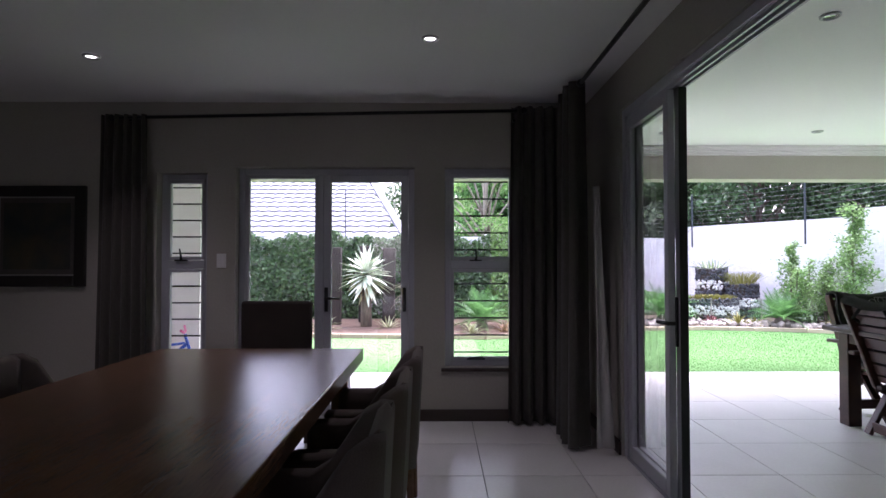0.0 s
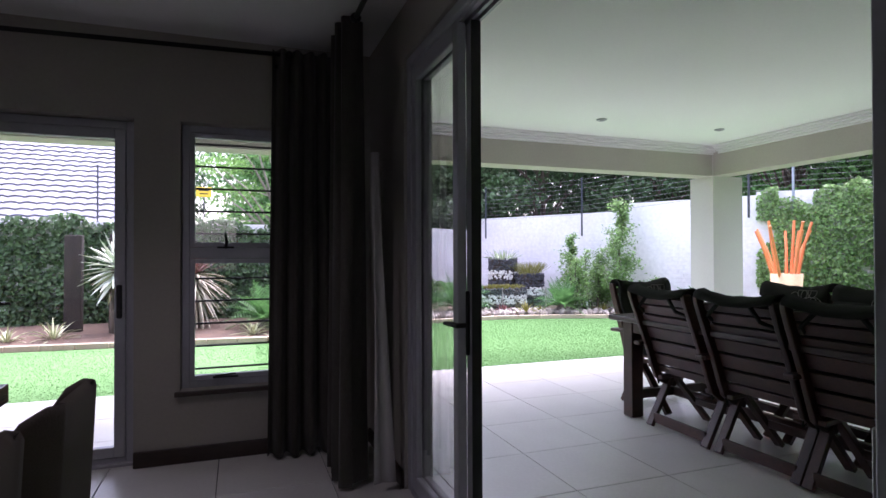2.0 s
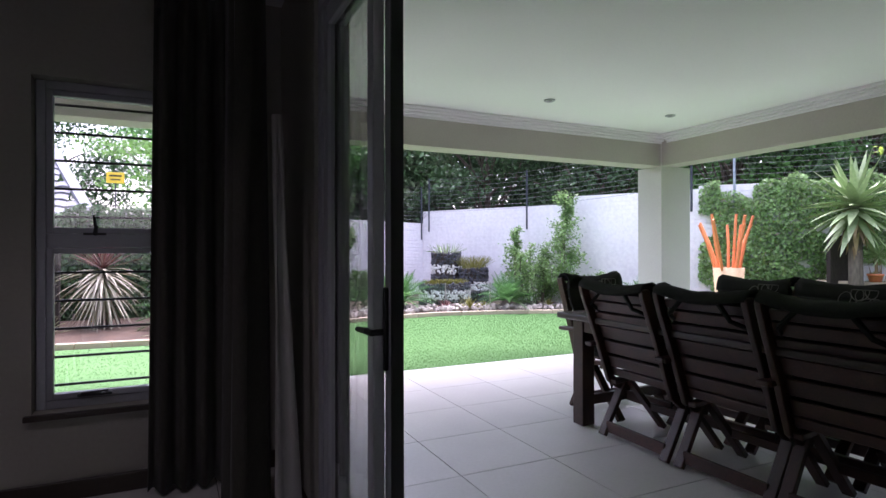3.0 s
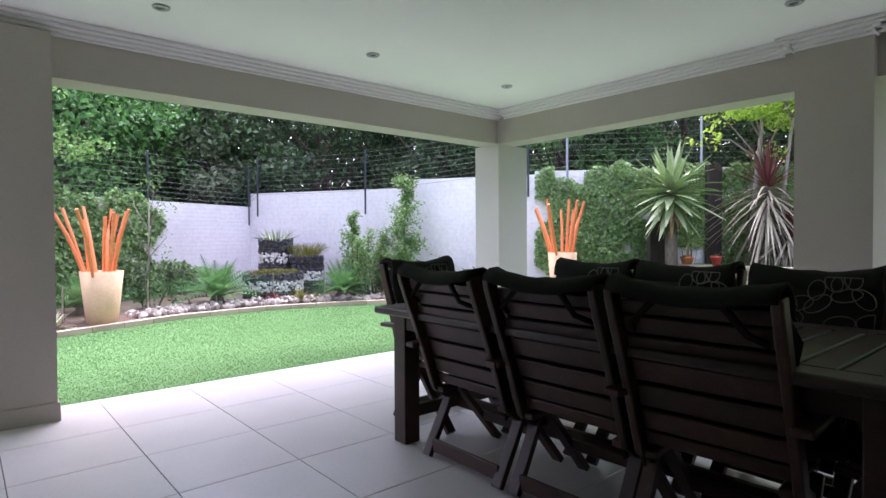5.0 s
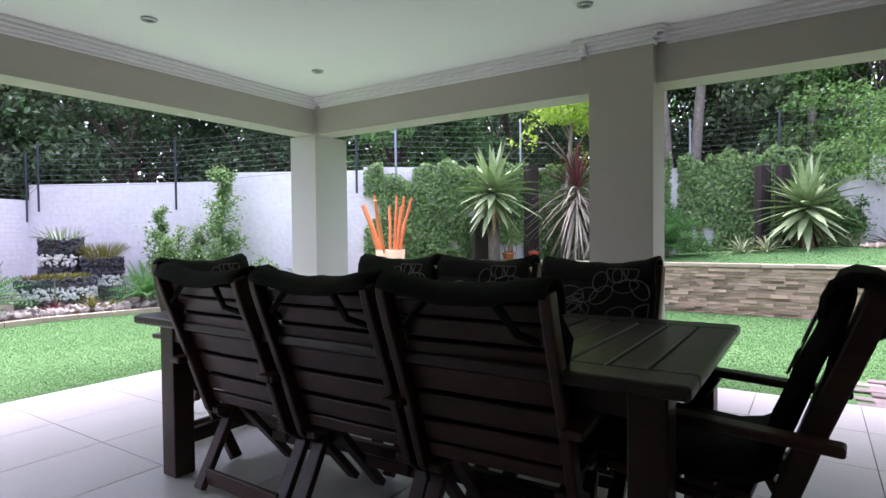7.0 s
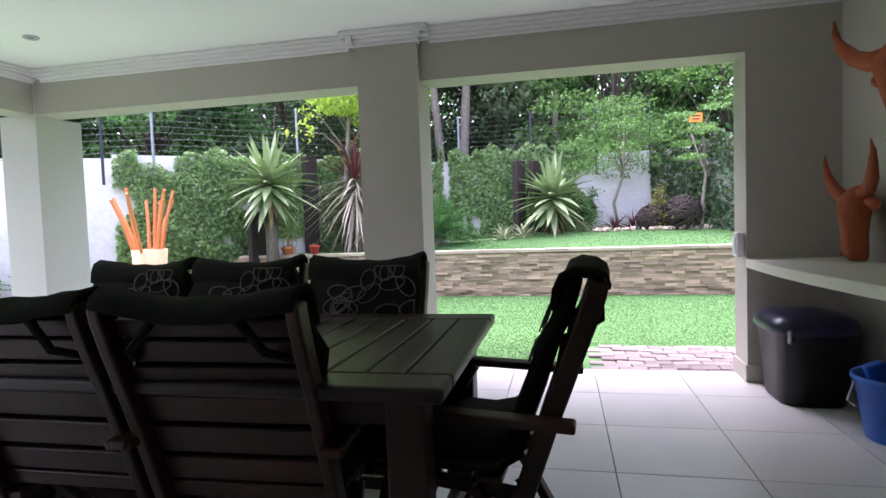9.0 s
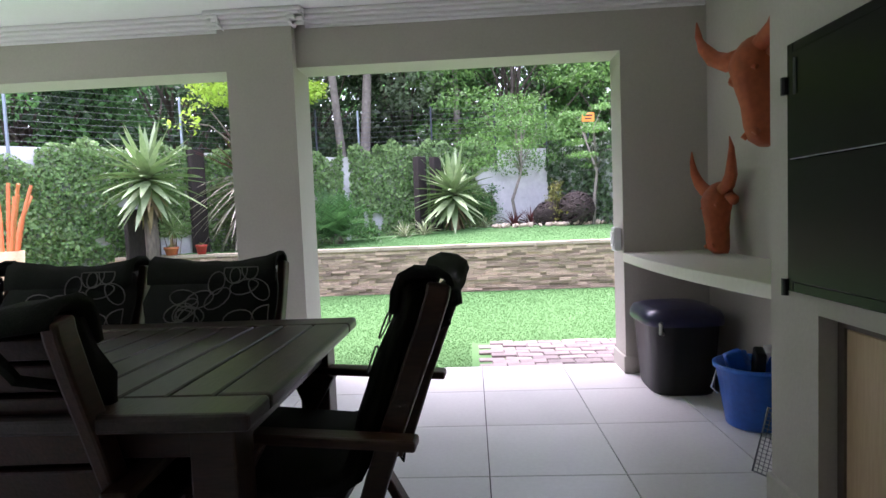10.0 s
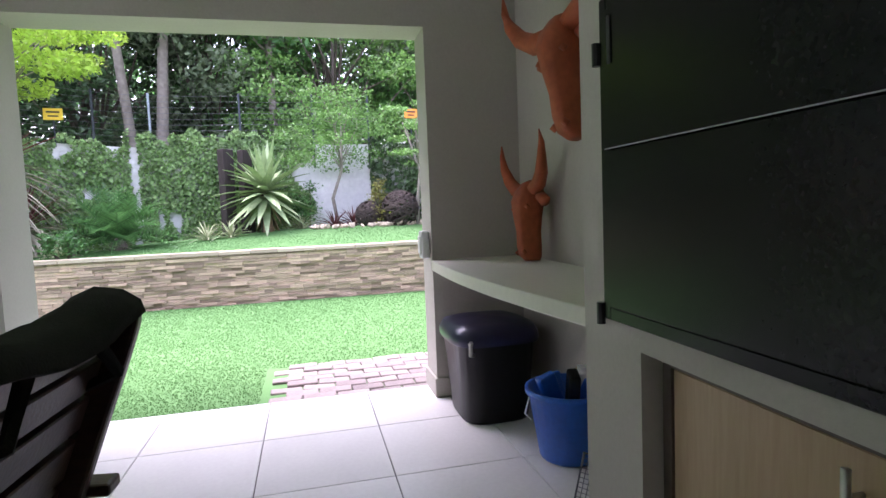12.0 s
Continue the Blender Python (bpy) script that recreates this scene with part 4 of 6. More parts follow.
for i, (x, y, h, r, mt) in enumerate(BIG):
    kinds = {M_LEAFMID.name: "fresh green", M_LEAFDARK.name: "dark green", M_LEAFGREY.name: "grey-green"}
    tree("tree", x, y, -0.06, h * 0.78, r, 40 + i, mt, f"tall {kinds[mt.name]} tree standing behind the boundary wall", 17000, 0.165, 34, 0.13, 0.22, clump_r=0.31)
tree("tree", 15.6, 4.75, 0, 8, 1.8, 71, M_LEAFGREY, "slender tree with bare grey trunk behind the wall", 4500, 0.16, 10, 0.12, 0.62, M_PALEBARK)
tree("tree", 15.8, 5.25, 0, 8, 1.8, 72, M_LEAFDARK, "leaning grey-trunked tree behind the wall", 4000, 0.16, 10, 0.10, 0.62, M_PALEBARK, lean=-0.9)
tree("tree", 16.2, 2.6, 0, 8, 1.9, 73, M_LEAFGREY, "grey-trunked tree behind the terrace wall", 4500, 0.16, 10, 0.09, 0.58, M_PALEBARK)
tree("tree", 12.2, 6.5, 0.1, 4.6, 0.9, 74, M_LEAFBRIGHT, "thin pale-barked young tree with few lime leaves", 500, 0.10, 9, 0.055, 0.5, M_PALEBARK)
tree("tree", 12.2, 6.0, TERRACE, 3.9, 1.3, 75, M_LEAFBRIGHT, "young tree with bright lime green foliage", 7500, 0.10, 20, 0.03, 0.62, M_PALEBARK, flat=0.55, clump_r=0.36)
tree("tree", 13.4, 1.45, tz(13.4, 1.45), 2.4, 0.85, 76, M_LEAFFERN, "small feathery acacia tree on the terrace", 5600, 0.055, 16, 0.03, 0.42, M_PALEBARK, flat=0.45, clump_r=0.6)
tree("tree", 12.7, 0.15, tz(12.7, 0.15) - 0.05, 2.2, 0.6, 77, M_LEAFFERN, "small feathery shrub tree near the corner", 2000, 0.055, 8, 0.03, 0.45, M_PALEBARK, flat=0.35, clump_r=0.42)
tree("tree", 1.5, 13.9, 0, 4.6, 1.9, 78, M_LEAFFERN, "feathery bright green tree behind the hedge", 8500, 0.075, 18, 0.09, 0.35, M_PALEBARK, flat=0.4, clump_r=0.4)
tree("tree", 4.2, 13.3, 0, 2.3, 0.55, 79, M_LEAFFERN, "thin nearly bare sapling against the white wall", 260, 0.05, 9, 0.022, 0.35, M_PALEBARK)

tree("tree", 16.3, 1.3, 0, 6.6, 2.3, 81, M_LEAFFERN, "feathery fresh green tree behind the terrace wall", 15000, 0.10, 30, 0.10, 0.28, flat=0.5, clump_r=0.36)
tree("tree", 16.0, -1.3, 0, 6.0, 2.1, 82, M_LEAFFERN, "feathery fresh green tree behind the corner of the walls", 13000, 0.10, 26, 0.10, 0.28, flat=0.5, clump_r=0.36)
tree("tree", 3.2, 16.8, 0, 6.4, 2.2, 83, M_LEAFMID, "fresh green leafy tree behind the ivy wall", 14000, 0.13, 28, 0.12, 0.25)

# far woods that fill the gaps between the trunks
wr = np.random.default_rng(99)
n = 40000
ang = wr.uniform(radians(-38), radians(99), n)
rad = wr.uniform(15, 23, n)
zz = wr.uniform(0, 1, n) ** 0.9 * (6.6 + 0.7 * np.sin(ang * 17) + 0.5 * np.sin(ang * 41))
cen = np.column_stack((4.5 + rad * np.cos(ang), 4.5 + rad * np.sin(ang), zz))
east = ang < radians(22)
tagged(mesh_part("woods", leaf_mesh("woods", cen[~east], 0.40, 1.6, 0.3, rng=wr), M_LEAFDARK), "dense dark green woodland behind the garden walls", "trees", kind="stuff")
tagged(mesh_part("woods", leaf_mesh("woods", cen[east], 0.30, 1.6, 0.3, rng=wr), M_LEAFMID), "fresh green woodland beyond the terrace wall", "trees", kind="stuff")


# ---- columnar shrubs against the white wall ----
def shrub(x, y, z, h, r, n, mat, label, leaf=0.06, spires=1):
    """Ragged shrub: upright stems, each with short rising twigs that carry separate tufts of leaves."""
    rg = np.random.default_rng(int(x * 77 + y * 13))
    t = thing("shrub", label, "shrub", pose(x, y, z))
    pts, bm = [], bmesh.new()
    for s in range(spires):
        ox = 0 if spires == 1 else rg.uniform(-1, 1) * r
        oy = 0 if spires == 1 else rg.uniform(-0.4, 0.4) * r
        hh = h * rg.uniform(0.55, 1.0) if s else h
        bend = rg.uniform(-0.08, 0.08)
        tube(bm, [(ox * 0.4, oy * 0.4, -0.05), (ox + bend, oy, hh * 0.5), (ox, oy, hh * 0.98)], [0.022, 0.015, 0.004], 5)
        twigs = max(7, int(hh * 15))
        m = n // spires // twigs
        for k in range(twigs):
            f = 0.10 + 0.88 * (k + rg.uniform(0, 0.8)) / twigs
            a = rg.uniform(0, 2 * math.pi)
            ln = (r if spires == 1 else r * 0.55) * (1.05 - f) ** 0.55 * rg.uniform(0.25, 1.0) + 0.03
            p = np.array((ox + bend * (1 - abs(2 * f - 1)), oy, f * hh))
            q = p + np.array((ln * math.cos(a), ln * math.sin(a), ln * rg.uniform(0.25, 0.9)))
            tube(bm, [p, q], [0.006, 0.002], 3)
            u = rg.uniform(0.15, 1.12, m)[:, None]
            pts.append(p + (q - p) * u + rg.normal(size=(m, 3)) * (0.035 + 0.10 * ln))
    part("stem", bm, M_BARK, t)
    mesh_part("foliage", leaf_mesh("foliage", np.vstack(pts), leaf, 2.0, 0.5, rng=rg), mat, t)


shrub(8.38, 11.45, 0.05, 2.30, 0.50, 3600, M_IVY, "tall ragged conifer-like shrub before the white wall", 0.07)
shrub(7.72, 12.25, 0.05, 1.62, 0.36, 2200, M_IVY, "slim ragged shrub before the white wall", 0.065)
shrub(8.0, 11.85, 0.05, 1.35, 0.62, 8500, M_IVY, "bushy open shrub with small leaves", 0.055, 8)
shrub(8.95, 10.7, 0.05, 0.75, 0.5, 900, M_IVY, "low leafy shrub at the wall foot", 0.07, 3)
shrub(9.45, 10.1, 0.05, 0.7, 0.45, 800, M_IVY, "low leafy shrub at the wall foot", 0.07, 3)
shrub(4.0, 12.6, 0.05, 0.8, 0.42, 800, M_IVYDARK, "low dark shrub at the ivy foot", 0.07, 3)
shrub(13.3, 2.0, tz(13.3, 2.0), 0.8, 0.4, 900, M_CYCAD, "low green shrub behind the terrace lawn", 0.07, 3)
shrub(13.1, 0.75, tz(13.1, 0.75), 0.8, 0.4, 700, M_BROMEL, "light green shrub in the terrace corner", 0.06, 3)
shrub(12.2, -0.9, tz(12.2, -0.9), 0.8, 0.4, 700, M_BROMEL, "light green shrub in front of the side wall", 0.06, 3)
shrub(11.6, 5.15, TERRACE, 0.35, 0.35, 900, M_CYCAD, "low clump of ground cover on the terrace edge", 0.06, 3)


# ---- gabion planters ----
def pebble_mesh(seed):
    bm = bmesh.new()
    bmesh.ops.create_icosphere(bm, subdivisions=1, radius=1)
    r = random.Random(seed)
    for v in bm.verts:
        v.co *= r.uniform(0.8, 1.15)
    me = bpy.data.meshes.new("stone")
    bm.to_mesh(me)
    bm.free()
    return me


def joined_stones(name, places, sizes, mat, parent, label="", seed=1):
    """Many small loose stones joined into one mesh."""
    r = np.random.default_rng(seed)
    base = pebble_mesh(seed)
    bv = np.array([list(v.co) for v in base.vertices])
    bf = np.array([list(p.vertices) for p in base.polygons])
    vs, fs = [], []
    for i, (p, s) in enumerate(zip(places, sizes)):
        q = np.array(Euler(r.uniform(0, 6.28, 3)).to_matrix())
        vs.append((bv * np.array((1.25, 0.95, 0.7)) * s) @ q.T + np.array(p))
        fs.append(bf + i * len(bv))
    me = bpy.data.meshes.new(name)
    me.from_pydata(np.vstack(vs), [], np.vstack(fs).tolist())
    return mesh_part(name, me, mat, parent, label)


def gabion(x, y, z, r, h, w0, w1, label, plant, squash=1.0):
    t = thing("gabion_planter", label, "planter", pose(x, y, z), group="gabion planters")
    rg = np.random.default_rng(int(x * 50))
    part("core", lathe(bmesh.new(), [(r * 0.9, 0), (r * 0.9, h - 0.02), (0.0, h - 0.02)], 20, squash=squash), M_STONEBACK, t)
    for nm, mt, a0, a1 in (("dark_stone_fill", M_GABIONDARK, 0, w0), ("white_stone_band", M_WHITESTONE, w0, w1), ("dark_stone_fill", M_GABIONDARK, w1, h)):
        n = int(900 * r * (a1 - a0) / 0.25) + 20
        a, zz = rg.uniform(0, 2 * math.pi, n), rg.uniform(a0, a1, n)
        joined_stones(nm, np.column_stack((r * 0.95 * np.cos(a), squash * r * 0.95 * np.sin(a), zz)), rg.uniform(0.018, 0.034, n), mt, t, seed=int(x * 10) + 1)
    bm = bmesh.new()
    for k in range(7):
        zz = h * k / 6
        rp = [(r * 1.03 * math.cos(a), squash * r * 1.03 * math.sin(a), zz) for a in (2 * math.pi * i / 24 for i in range(25))]
        tube(bm, rp, 0.003, 3)
    part("wire_cage", bm, M_WIRE, t)
    bm = bmesh.new()
    r2 = random.Random(int(x * 9))
    for i in range(plant[1]):
        a = i * 2.4
        e = radians(r2.uniform(*plant[4]))
        rad = r * 0.8 * math.sqrt(r2.random())
        blade(bm, (rad * math.cos(a), squash * rad * math.sin(a), h - 0.02), (math.cos(a) * math.cos(e), math.sin(a) * math.cos(e), math.sin(e)), plant[2], plant[3], 0.15, 4)
    part("planting", bm, plant[0], t)


gabion(6.62, 13.47, 0.08, 0.34, 1.08, 0.60, 0.80, "tall round gabion of slate and white stones with yucca", (M_ALOE, 60, 0.30, 0.02, (10, 85)))
gabion(7.08, 13.02, 0.08, 0.33, 0.74, 0.26, 0.44, "round gabion of slate and white stones with fine grass", (M_BROMEL, 260, 0.36, 0.010, (40, 88)))
gabion(6.26, 12.78, 0.08, 0.60, 0.44, 0.10, 0.30, "low oval gabion of slate and white stones with flowers", (M_BROMEL, 300, 0.13, 0.022, (30, 85)), 0.55)
pb = np.random.default_rng(3)
pbl = thing("pebbles", "scattered river stones and low succulents on the soil", "pebbles", kind="stuff")
xs = pb.uniform(3.6, 9.0, 420)
ys = np.interp(xs, [e[0] for e in EDGE], [e[1] for e in EDGE]) + pb.uniform(0.1, 0.75, 420)
joined_stones("stones", np.column_stack((xs, ys, np.full(420, 0.06))), pb.uniform(0.03, 0.09, 420), M_PEBBLE, pbl)
tb = thing("pebbles", "row of pale round stones edging the terrace bed", "pebbles", kind="stuff")
joined_stones("stones", np.column_stack((12.7 + pb.uniform(-0.06, 0.06, 70), pb.uniform(-0.6, 2.0, 70), np.full(70, TERRACE + 0.24))), pb.uniform(0.03, 0.06, 70), M_KERB, tb)

# low frameless glass fence in the bed
gf = thing("glass_fence", "low frameless glass fence along the bed", "fence")
gl = [(2.75, 11.5), (3.9, 12.0), (5.0, 12.22), (6.0, 12.22), (6.9, 11.98), (7.8, 11.6)]
for (x0, y0), (x1, y1) in zip(gl, gl[1:]):
    pn = part("pane", bar(bmesh.new(), (x0 + (x1 - x0) * 0.02, y0 + (y1 - y0) * 0.02, 0.31), (x1 - (x1 - x0) * 0.02, y1 - (y1 - y0) * 0.02, 0.31), 0.01, 0.44), M_FENCEGLASS, gf)
    pn.visible_shadow = False
    part("post", tube(bmesh.new(), [(x0, y0, 0), (x0, y0, 0.56)], 0.012, 6), M_STEEL, gf)


# ---- planters of orange poles ----
def pole_planter(x, y, z, h, r, n, seed, label):
    t = thing("pole_planter", label, "planter", pose(x, y, z), group="planters of orange poles")
    part("pot", lathe(bmesh.new(), [(0.0, 0.0), (r * 0.68, 0.0), (r * 0.72, 0.02), (r, h), (r * 0.92, h), (r * 0.88, h - 0.08), (0.0, h - 0.08)], 28), M_POT, t, smooth=True)
    rr = random.Random(seed)
    for i in range(n):
        a = i * 2.4 + rr.uniform(-0.3, 0.3)
        q = r * 0.6 * rr.uniform(0.4, 1)
        L = rr.uniform(0.75, 0.98)
        out = rr.uniform(0.06, 0.52)
        bm = tube(bmesh.new(), [(q * math.cos(a), q * math.sin(a), h - 0.3), ((q + out * 0.6) * math.cos(a) + rr.uniform(-.02, .02), (q + out * 0.6) * math.sin(a), h + L * 0.5), ((q + out) * math.cos(a), (q + out) * math.sin(a), h + L * 0.93)],
                  [0.024, 0.023, 0.021], 8)
        part("pole", bm, M_STICK, t)
    return t


pole_planter(3.2, 11.45, 0.0, 0.74, 0.265, 11, 4, "tall sand-coloured pot holding a fan of orange poles")
pole_planter(9.36, 8.38, 0.02, 0.90, 0.24, 11, 9, "tall sand-coloured pot holding a fan of orange poles near ivy")

# sleeper posts
for x, y, z, h, w in ((-1.62, 11.75, 0, 1.58, 0.24), (-1.1, 12.15, 0, 1.62, 0.22), (-0.6, 12.05, 0, 1.58, 0.25), (11.2, 7.6, 0.1, 1.35, 0.50), (12.0, 7.05, 0.1, 2.35, 0.26),
                      (13.4, 3.32, tz(13.4, 3.32), 1.47, 0.25), (13.48, 3.02, tz(13.48, 3.02), 1.44, 0.22)):
    bm = rbox(-w / 2, w / 2, -0.07, 0.07, -0.05, h, 0.014, 2)
    for v in bm.verts:
        v.co.x += 0.012 * math.sin(v.co.z * 5 + x)
    ob = tagged(part("sleeper_post", bm, M_SLEEPER), "upright dark weathered timber sleeper post", "post", "upright sleepers")
    ob.matrix_basis = pose(x, y, z, 0, 0, -35 if x > 5 else 0)


# twig balls on the terrace
def twig_ball(x, y, r, seed):
    t = thing("twig_ball", "round ball woven from dark twigs", "garden ornament", pose(x, y, tz(x, y)), group="woven twig balls")
    rr = random.Random(seed)
    bm = bmesh.new()
    for i in range(46):
        ax = Vector((rr.gauss(0, 1), rr.gauss(0, 1), rr.gauss(0, 1.6))).normalized()
        u = ax.orthogonal().normalized()
        v = ax.cross(u)
        off = rr.uniform(-0.75, 0.75)
        q = math.sqrt(1 - off * off)
        tube(bm, [Vector((0, 0, r * 0.8)) + r * (ax * off + q * (math.cos(s) * u + math.sin(s) * v)) * Vector((1, 1, 0.8)).length / 1.62 for s in (2 * math.pi * k / 14 for k in range(15))], 0.011, 4)
    tagged(part("woven_twig", bm, M_TWIG, t), kind="stuff")


twig_ball(12.95, 0.95, 0.24, 3)
twig_ball(12.85, 0.42, 0.33, 4)


def small_pot(x, y, z, r, h, mat, label):
    t = thing("flower_pot", label, "pot", pose(x, y, z), group="pots on the wall")
    part("pot", lathe(bmesh.new(), [(0, 0), (r * 0.72, 0), (r * 0.95, h * 0.75), (r * 1.05, h * 0.76), (r * 1.05, h), (r * 0.9, h), (r * 0.85, h * 0.85), (0, h * 0.85)], 20), mat, t, smooth=True)
    bm = bmesh.new()
    for i in range(26):
        a, e = i * 2.4, radians(30 + (i * 17) % 55)
        blade(bm, (0, 0, h * 0.8), (math.cos(a) * math.cos(e), math.sin(a) * math.cos(e), math.sin(e)), 0.12, 0.02, 0.4, 4)
    part("plant", bm, M_BROMEL, t)


small_pot(11.16, 7.13, TERRACE + 0.018, 0.11, 0.13, M_ORPOT, "round orange clay pot on the stone coping")
small_pot(11.16, 6.64, TERRACE + 0.018, 0.085, 0.15, M_REDPOT, "small red pot with a plant on the stone coping")

# ---- neighbour's roof beyond the hedge ----
nh = thing("neighbour_house", "neighbour's house with a pale grey tiled hip roof", "house", pose(0, 0, 0))
part("wall", boxes((-11.5, 1.0, 15.6, 22, -0.06, 1.9)), M_NEIGHBOUR, nh)
bm = bmesh.new()
prism(bm, [(15.1, 1.88), (19.3, 4.25), (22.5, 1.88)], -12, -2.1, 'x')
part("roof", bm, M_ROOFTILE, nh)
slope = math.atan2(4.25 - 1.88, 19.3 - 15.1)
length = math.hypot(4.25 - 1.88, 19.3 - 15.1)
rows = 15
tile_bm = bmesh.new()
for rI in range(rows):
    for cI in range(38):
        x = -12 + cI * 0.30 + 0.0
        s0 = length * rI / rows
        if x > -0.75 - 1.5 * (rI / rows):
            continue
        m = pose(x, 15.1 + math.cos(slope) * s0, 1.90 + math.sin(slope) * s0, math.degrees(slope), 0, 0)
        for k in range(4):
            zA, zB = 0.03 * math.sin(math.pi * k / 4), 0.03 * math.sin(math.pi * (k + 1) / 4)
            x0, x1 = 0.295 * k / 4, 0.295 * (k + 1) / 4
            q = [m @ Vector(p) for p in ((x0, 0, zA + 0.045), (x1, 0, zB + 0.045), (x1, 0.30, zB + 0.01), (x0, 0.30, zA + 0.01), (x0, 0, zA), (x1, 0, zB))]
            vs = [tile_bm.verts.new(p) for p in q]
            tile_bm.faces.new((vs[0], vs[1], vs[2], vs[3]))
            tile_bm.faces.new((vs[4], vs[5], vs[1], vs[0]))
tagged(part("roof_tiles", tile_bm, M_ROOFTILE, nh), kind="stuff")
part("ridge", bar(bmesh.new(), (-0.45, 15.1, 1.95), (-2.0, 19.3, 4.3), 0.2, 0.1), M_ROOFTILE, nh, "pale hip ridge")
part("aerial", tube(bmesh.new(), [(-1.95, 14.9, 1.5), (-1.95, 14.9, 3.15)], 0.018, 6), M_POST, nh, "thin dark aerial pole")

# paving bricks outside the side opening
pv = structure("pavement", boxes((6.68, 7.55, -0.2, 2.34, -0.08, -0.035)), M_SOIL, "worn patch of brown clay pavers at the patio edge", "paving")
pm = bpy.data.meshes.new("brick")
bm = rbox(-0.052, 0.052, -0.105, 0.105, -0.04, 0.0, 0.006, 1)
bm.to_mesh(pm)
bm.free()
pm.materials.append(M_PAVER)
prr = random.Random(8)
row = 0
x = 6.735
while x < 7.52:
    y = 2.32 - (0.105 if row % 2 else 0) - 0.105
    while y > -0.15:
        b = new("brick", pm)
        b.parent = pv
        b.matrix_basis = pose(x + prr.uniform(-.004, .004), y, -0.012 + prr.uniform(-.009, .006), prr.uniform(-2, 2), prr.uniform(-2, 2), prr.uniform(-3, 3))
        y -= 0.216
    x += 0.112
    row += 1


# ---- patio table ----
TX0, TX1, TY0, TY1, TZ = 3.52, 4.59, 2.80, 5.26, 0.78
ptable = thing("patio_table", "dark stained slatted hardwood patio table", "table", pose(0, 0, 0))
nsl = 20
wsl = (TY1 - TY0 - 0.26) / nsl
for i in range(nsl):
    y = TY0 + 0.13 + wsl * i
    part("slat", rbox(TX0 + 0.132, TX1 - 0.132, y + 0.005, y + wsl - 0.005, TZ - 0.028, TZ, 0.004, 1), M_TABLEWOOD, ptable)
for d in ((TX0, TX0 + 0.13, TY0, TY1), (TX1 - 0.13, TX1, TY0, TY1), (TX0 + 0.131, TX1 - 0.131, TY0, TY0 + 0.13), (TX0 + 0.131, TX1 - 0.131, TY1 - 0.13, TY1)):
    part("edge_board", rbox(*d, TZ - 0.04, TZ + 0.001, 0.012, 3), M_TABLEWOOD, ptable)
for d in ((TX0 + 0.10, TX0 + 0.125, TY0 + 0.12, TY1 - 0.12), (TX1 - 0.125, TX1 - 0.10, TY0 + 0.12, TY1 - 0.12), (TX0 + 0.12, TX1 - 0.12, TY0 + 0.09, TY0 + 0.115), (TX0 + 0.12, TX1 - 0.12, TY1 - 0.115, TY1 - 0.09)):
    part("apron", rbox(*d, TZ - 0.13, TZ - 0.031, 0.003, 1), M_DECKWOOD, ptable)
for x in (TX0 + 0.09, TX1 - 0.195):
    for y in (TY0 + 0.07, TY1 - 0.175):
        part("leg", rbox(x, x + 0.105, y, y + 0.105, 0.001, TZ - 0.031, 0.006, 2), M_DECKWOOD, ptable)
for y in (TY0 + 0.12, TY1 - 0.12):
    part("stretcher", rbox(TX0 + 0.195, TX1 - 0.195, y - 0.018, y + 0.018, 0.13, 0.20, 0.004, 1), M_DECKWOOD, ptable)
part("stretcher", rbox(4.035, 4.075, TY0 + 0.14, TY1 - 0.14, 0.13, 0.20, 0.004, 1), M_DECKWOOD, ptable)

# ---- patio chairs ----
BACK = [(-0.165, 0.39), (-0.195, 0.48), (-0.245, 0.625), (-0.30, 0.77), (-0.345, 0.885), (-0.375, 0.97)]


def back_at(s):
    """A point of the reclined back line, s from 0 at the seat to 1 at the top."""
    f = s * (len(BACK) - 1)
    i = min(int(f), len(BACK) - 2)
    a, b = BACK[i], BACK[i + 1]
    return (a[0] + (b[0] - a[0]) * (f - i), a[1] + (b[1] - a[1]) * (f - i))


def strip(bm, pts, x0, x1, depth):
    """A thick strip that follows (y, z) points, between x0 and x1; depth along the local normal."""
    rows = []
    for i, (y, z) in enumerate(pts):
        a, b = pts[max(i - 1, 0)], pts[min(i + 1, len(pts) - 1)]
        t = Vector((0, b[0] - a[0], b[1] - a[1])).normalized()
        nrm = Vector((0, t.z, -t.y))
        p = Vector((0, y, z))
        q = p + nrm * depth
        rows.append([bm.verts.new((x, v.y, v.z)) for x, v in ((x0, p), (x1, p), (x1, q), (x0, q))])
    for a, b in zip(rows, rows[1:]):
        for k in range(4):
            bm.faces.new((a[k], a[(k + 1) % 4], b[(k + 1) % 4], b[k]))
    bm.faces.new(rows[0][::-1])
    bm.faces.new(rows[-1])
    return bm


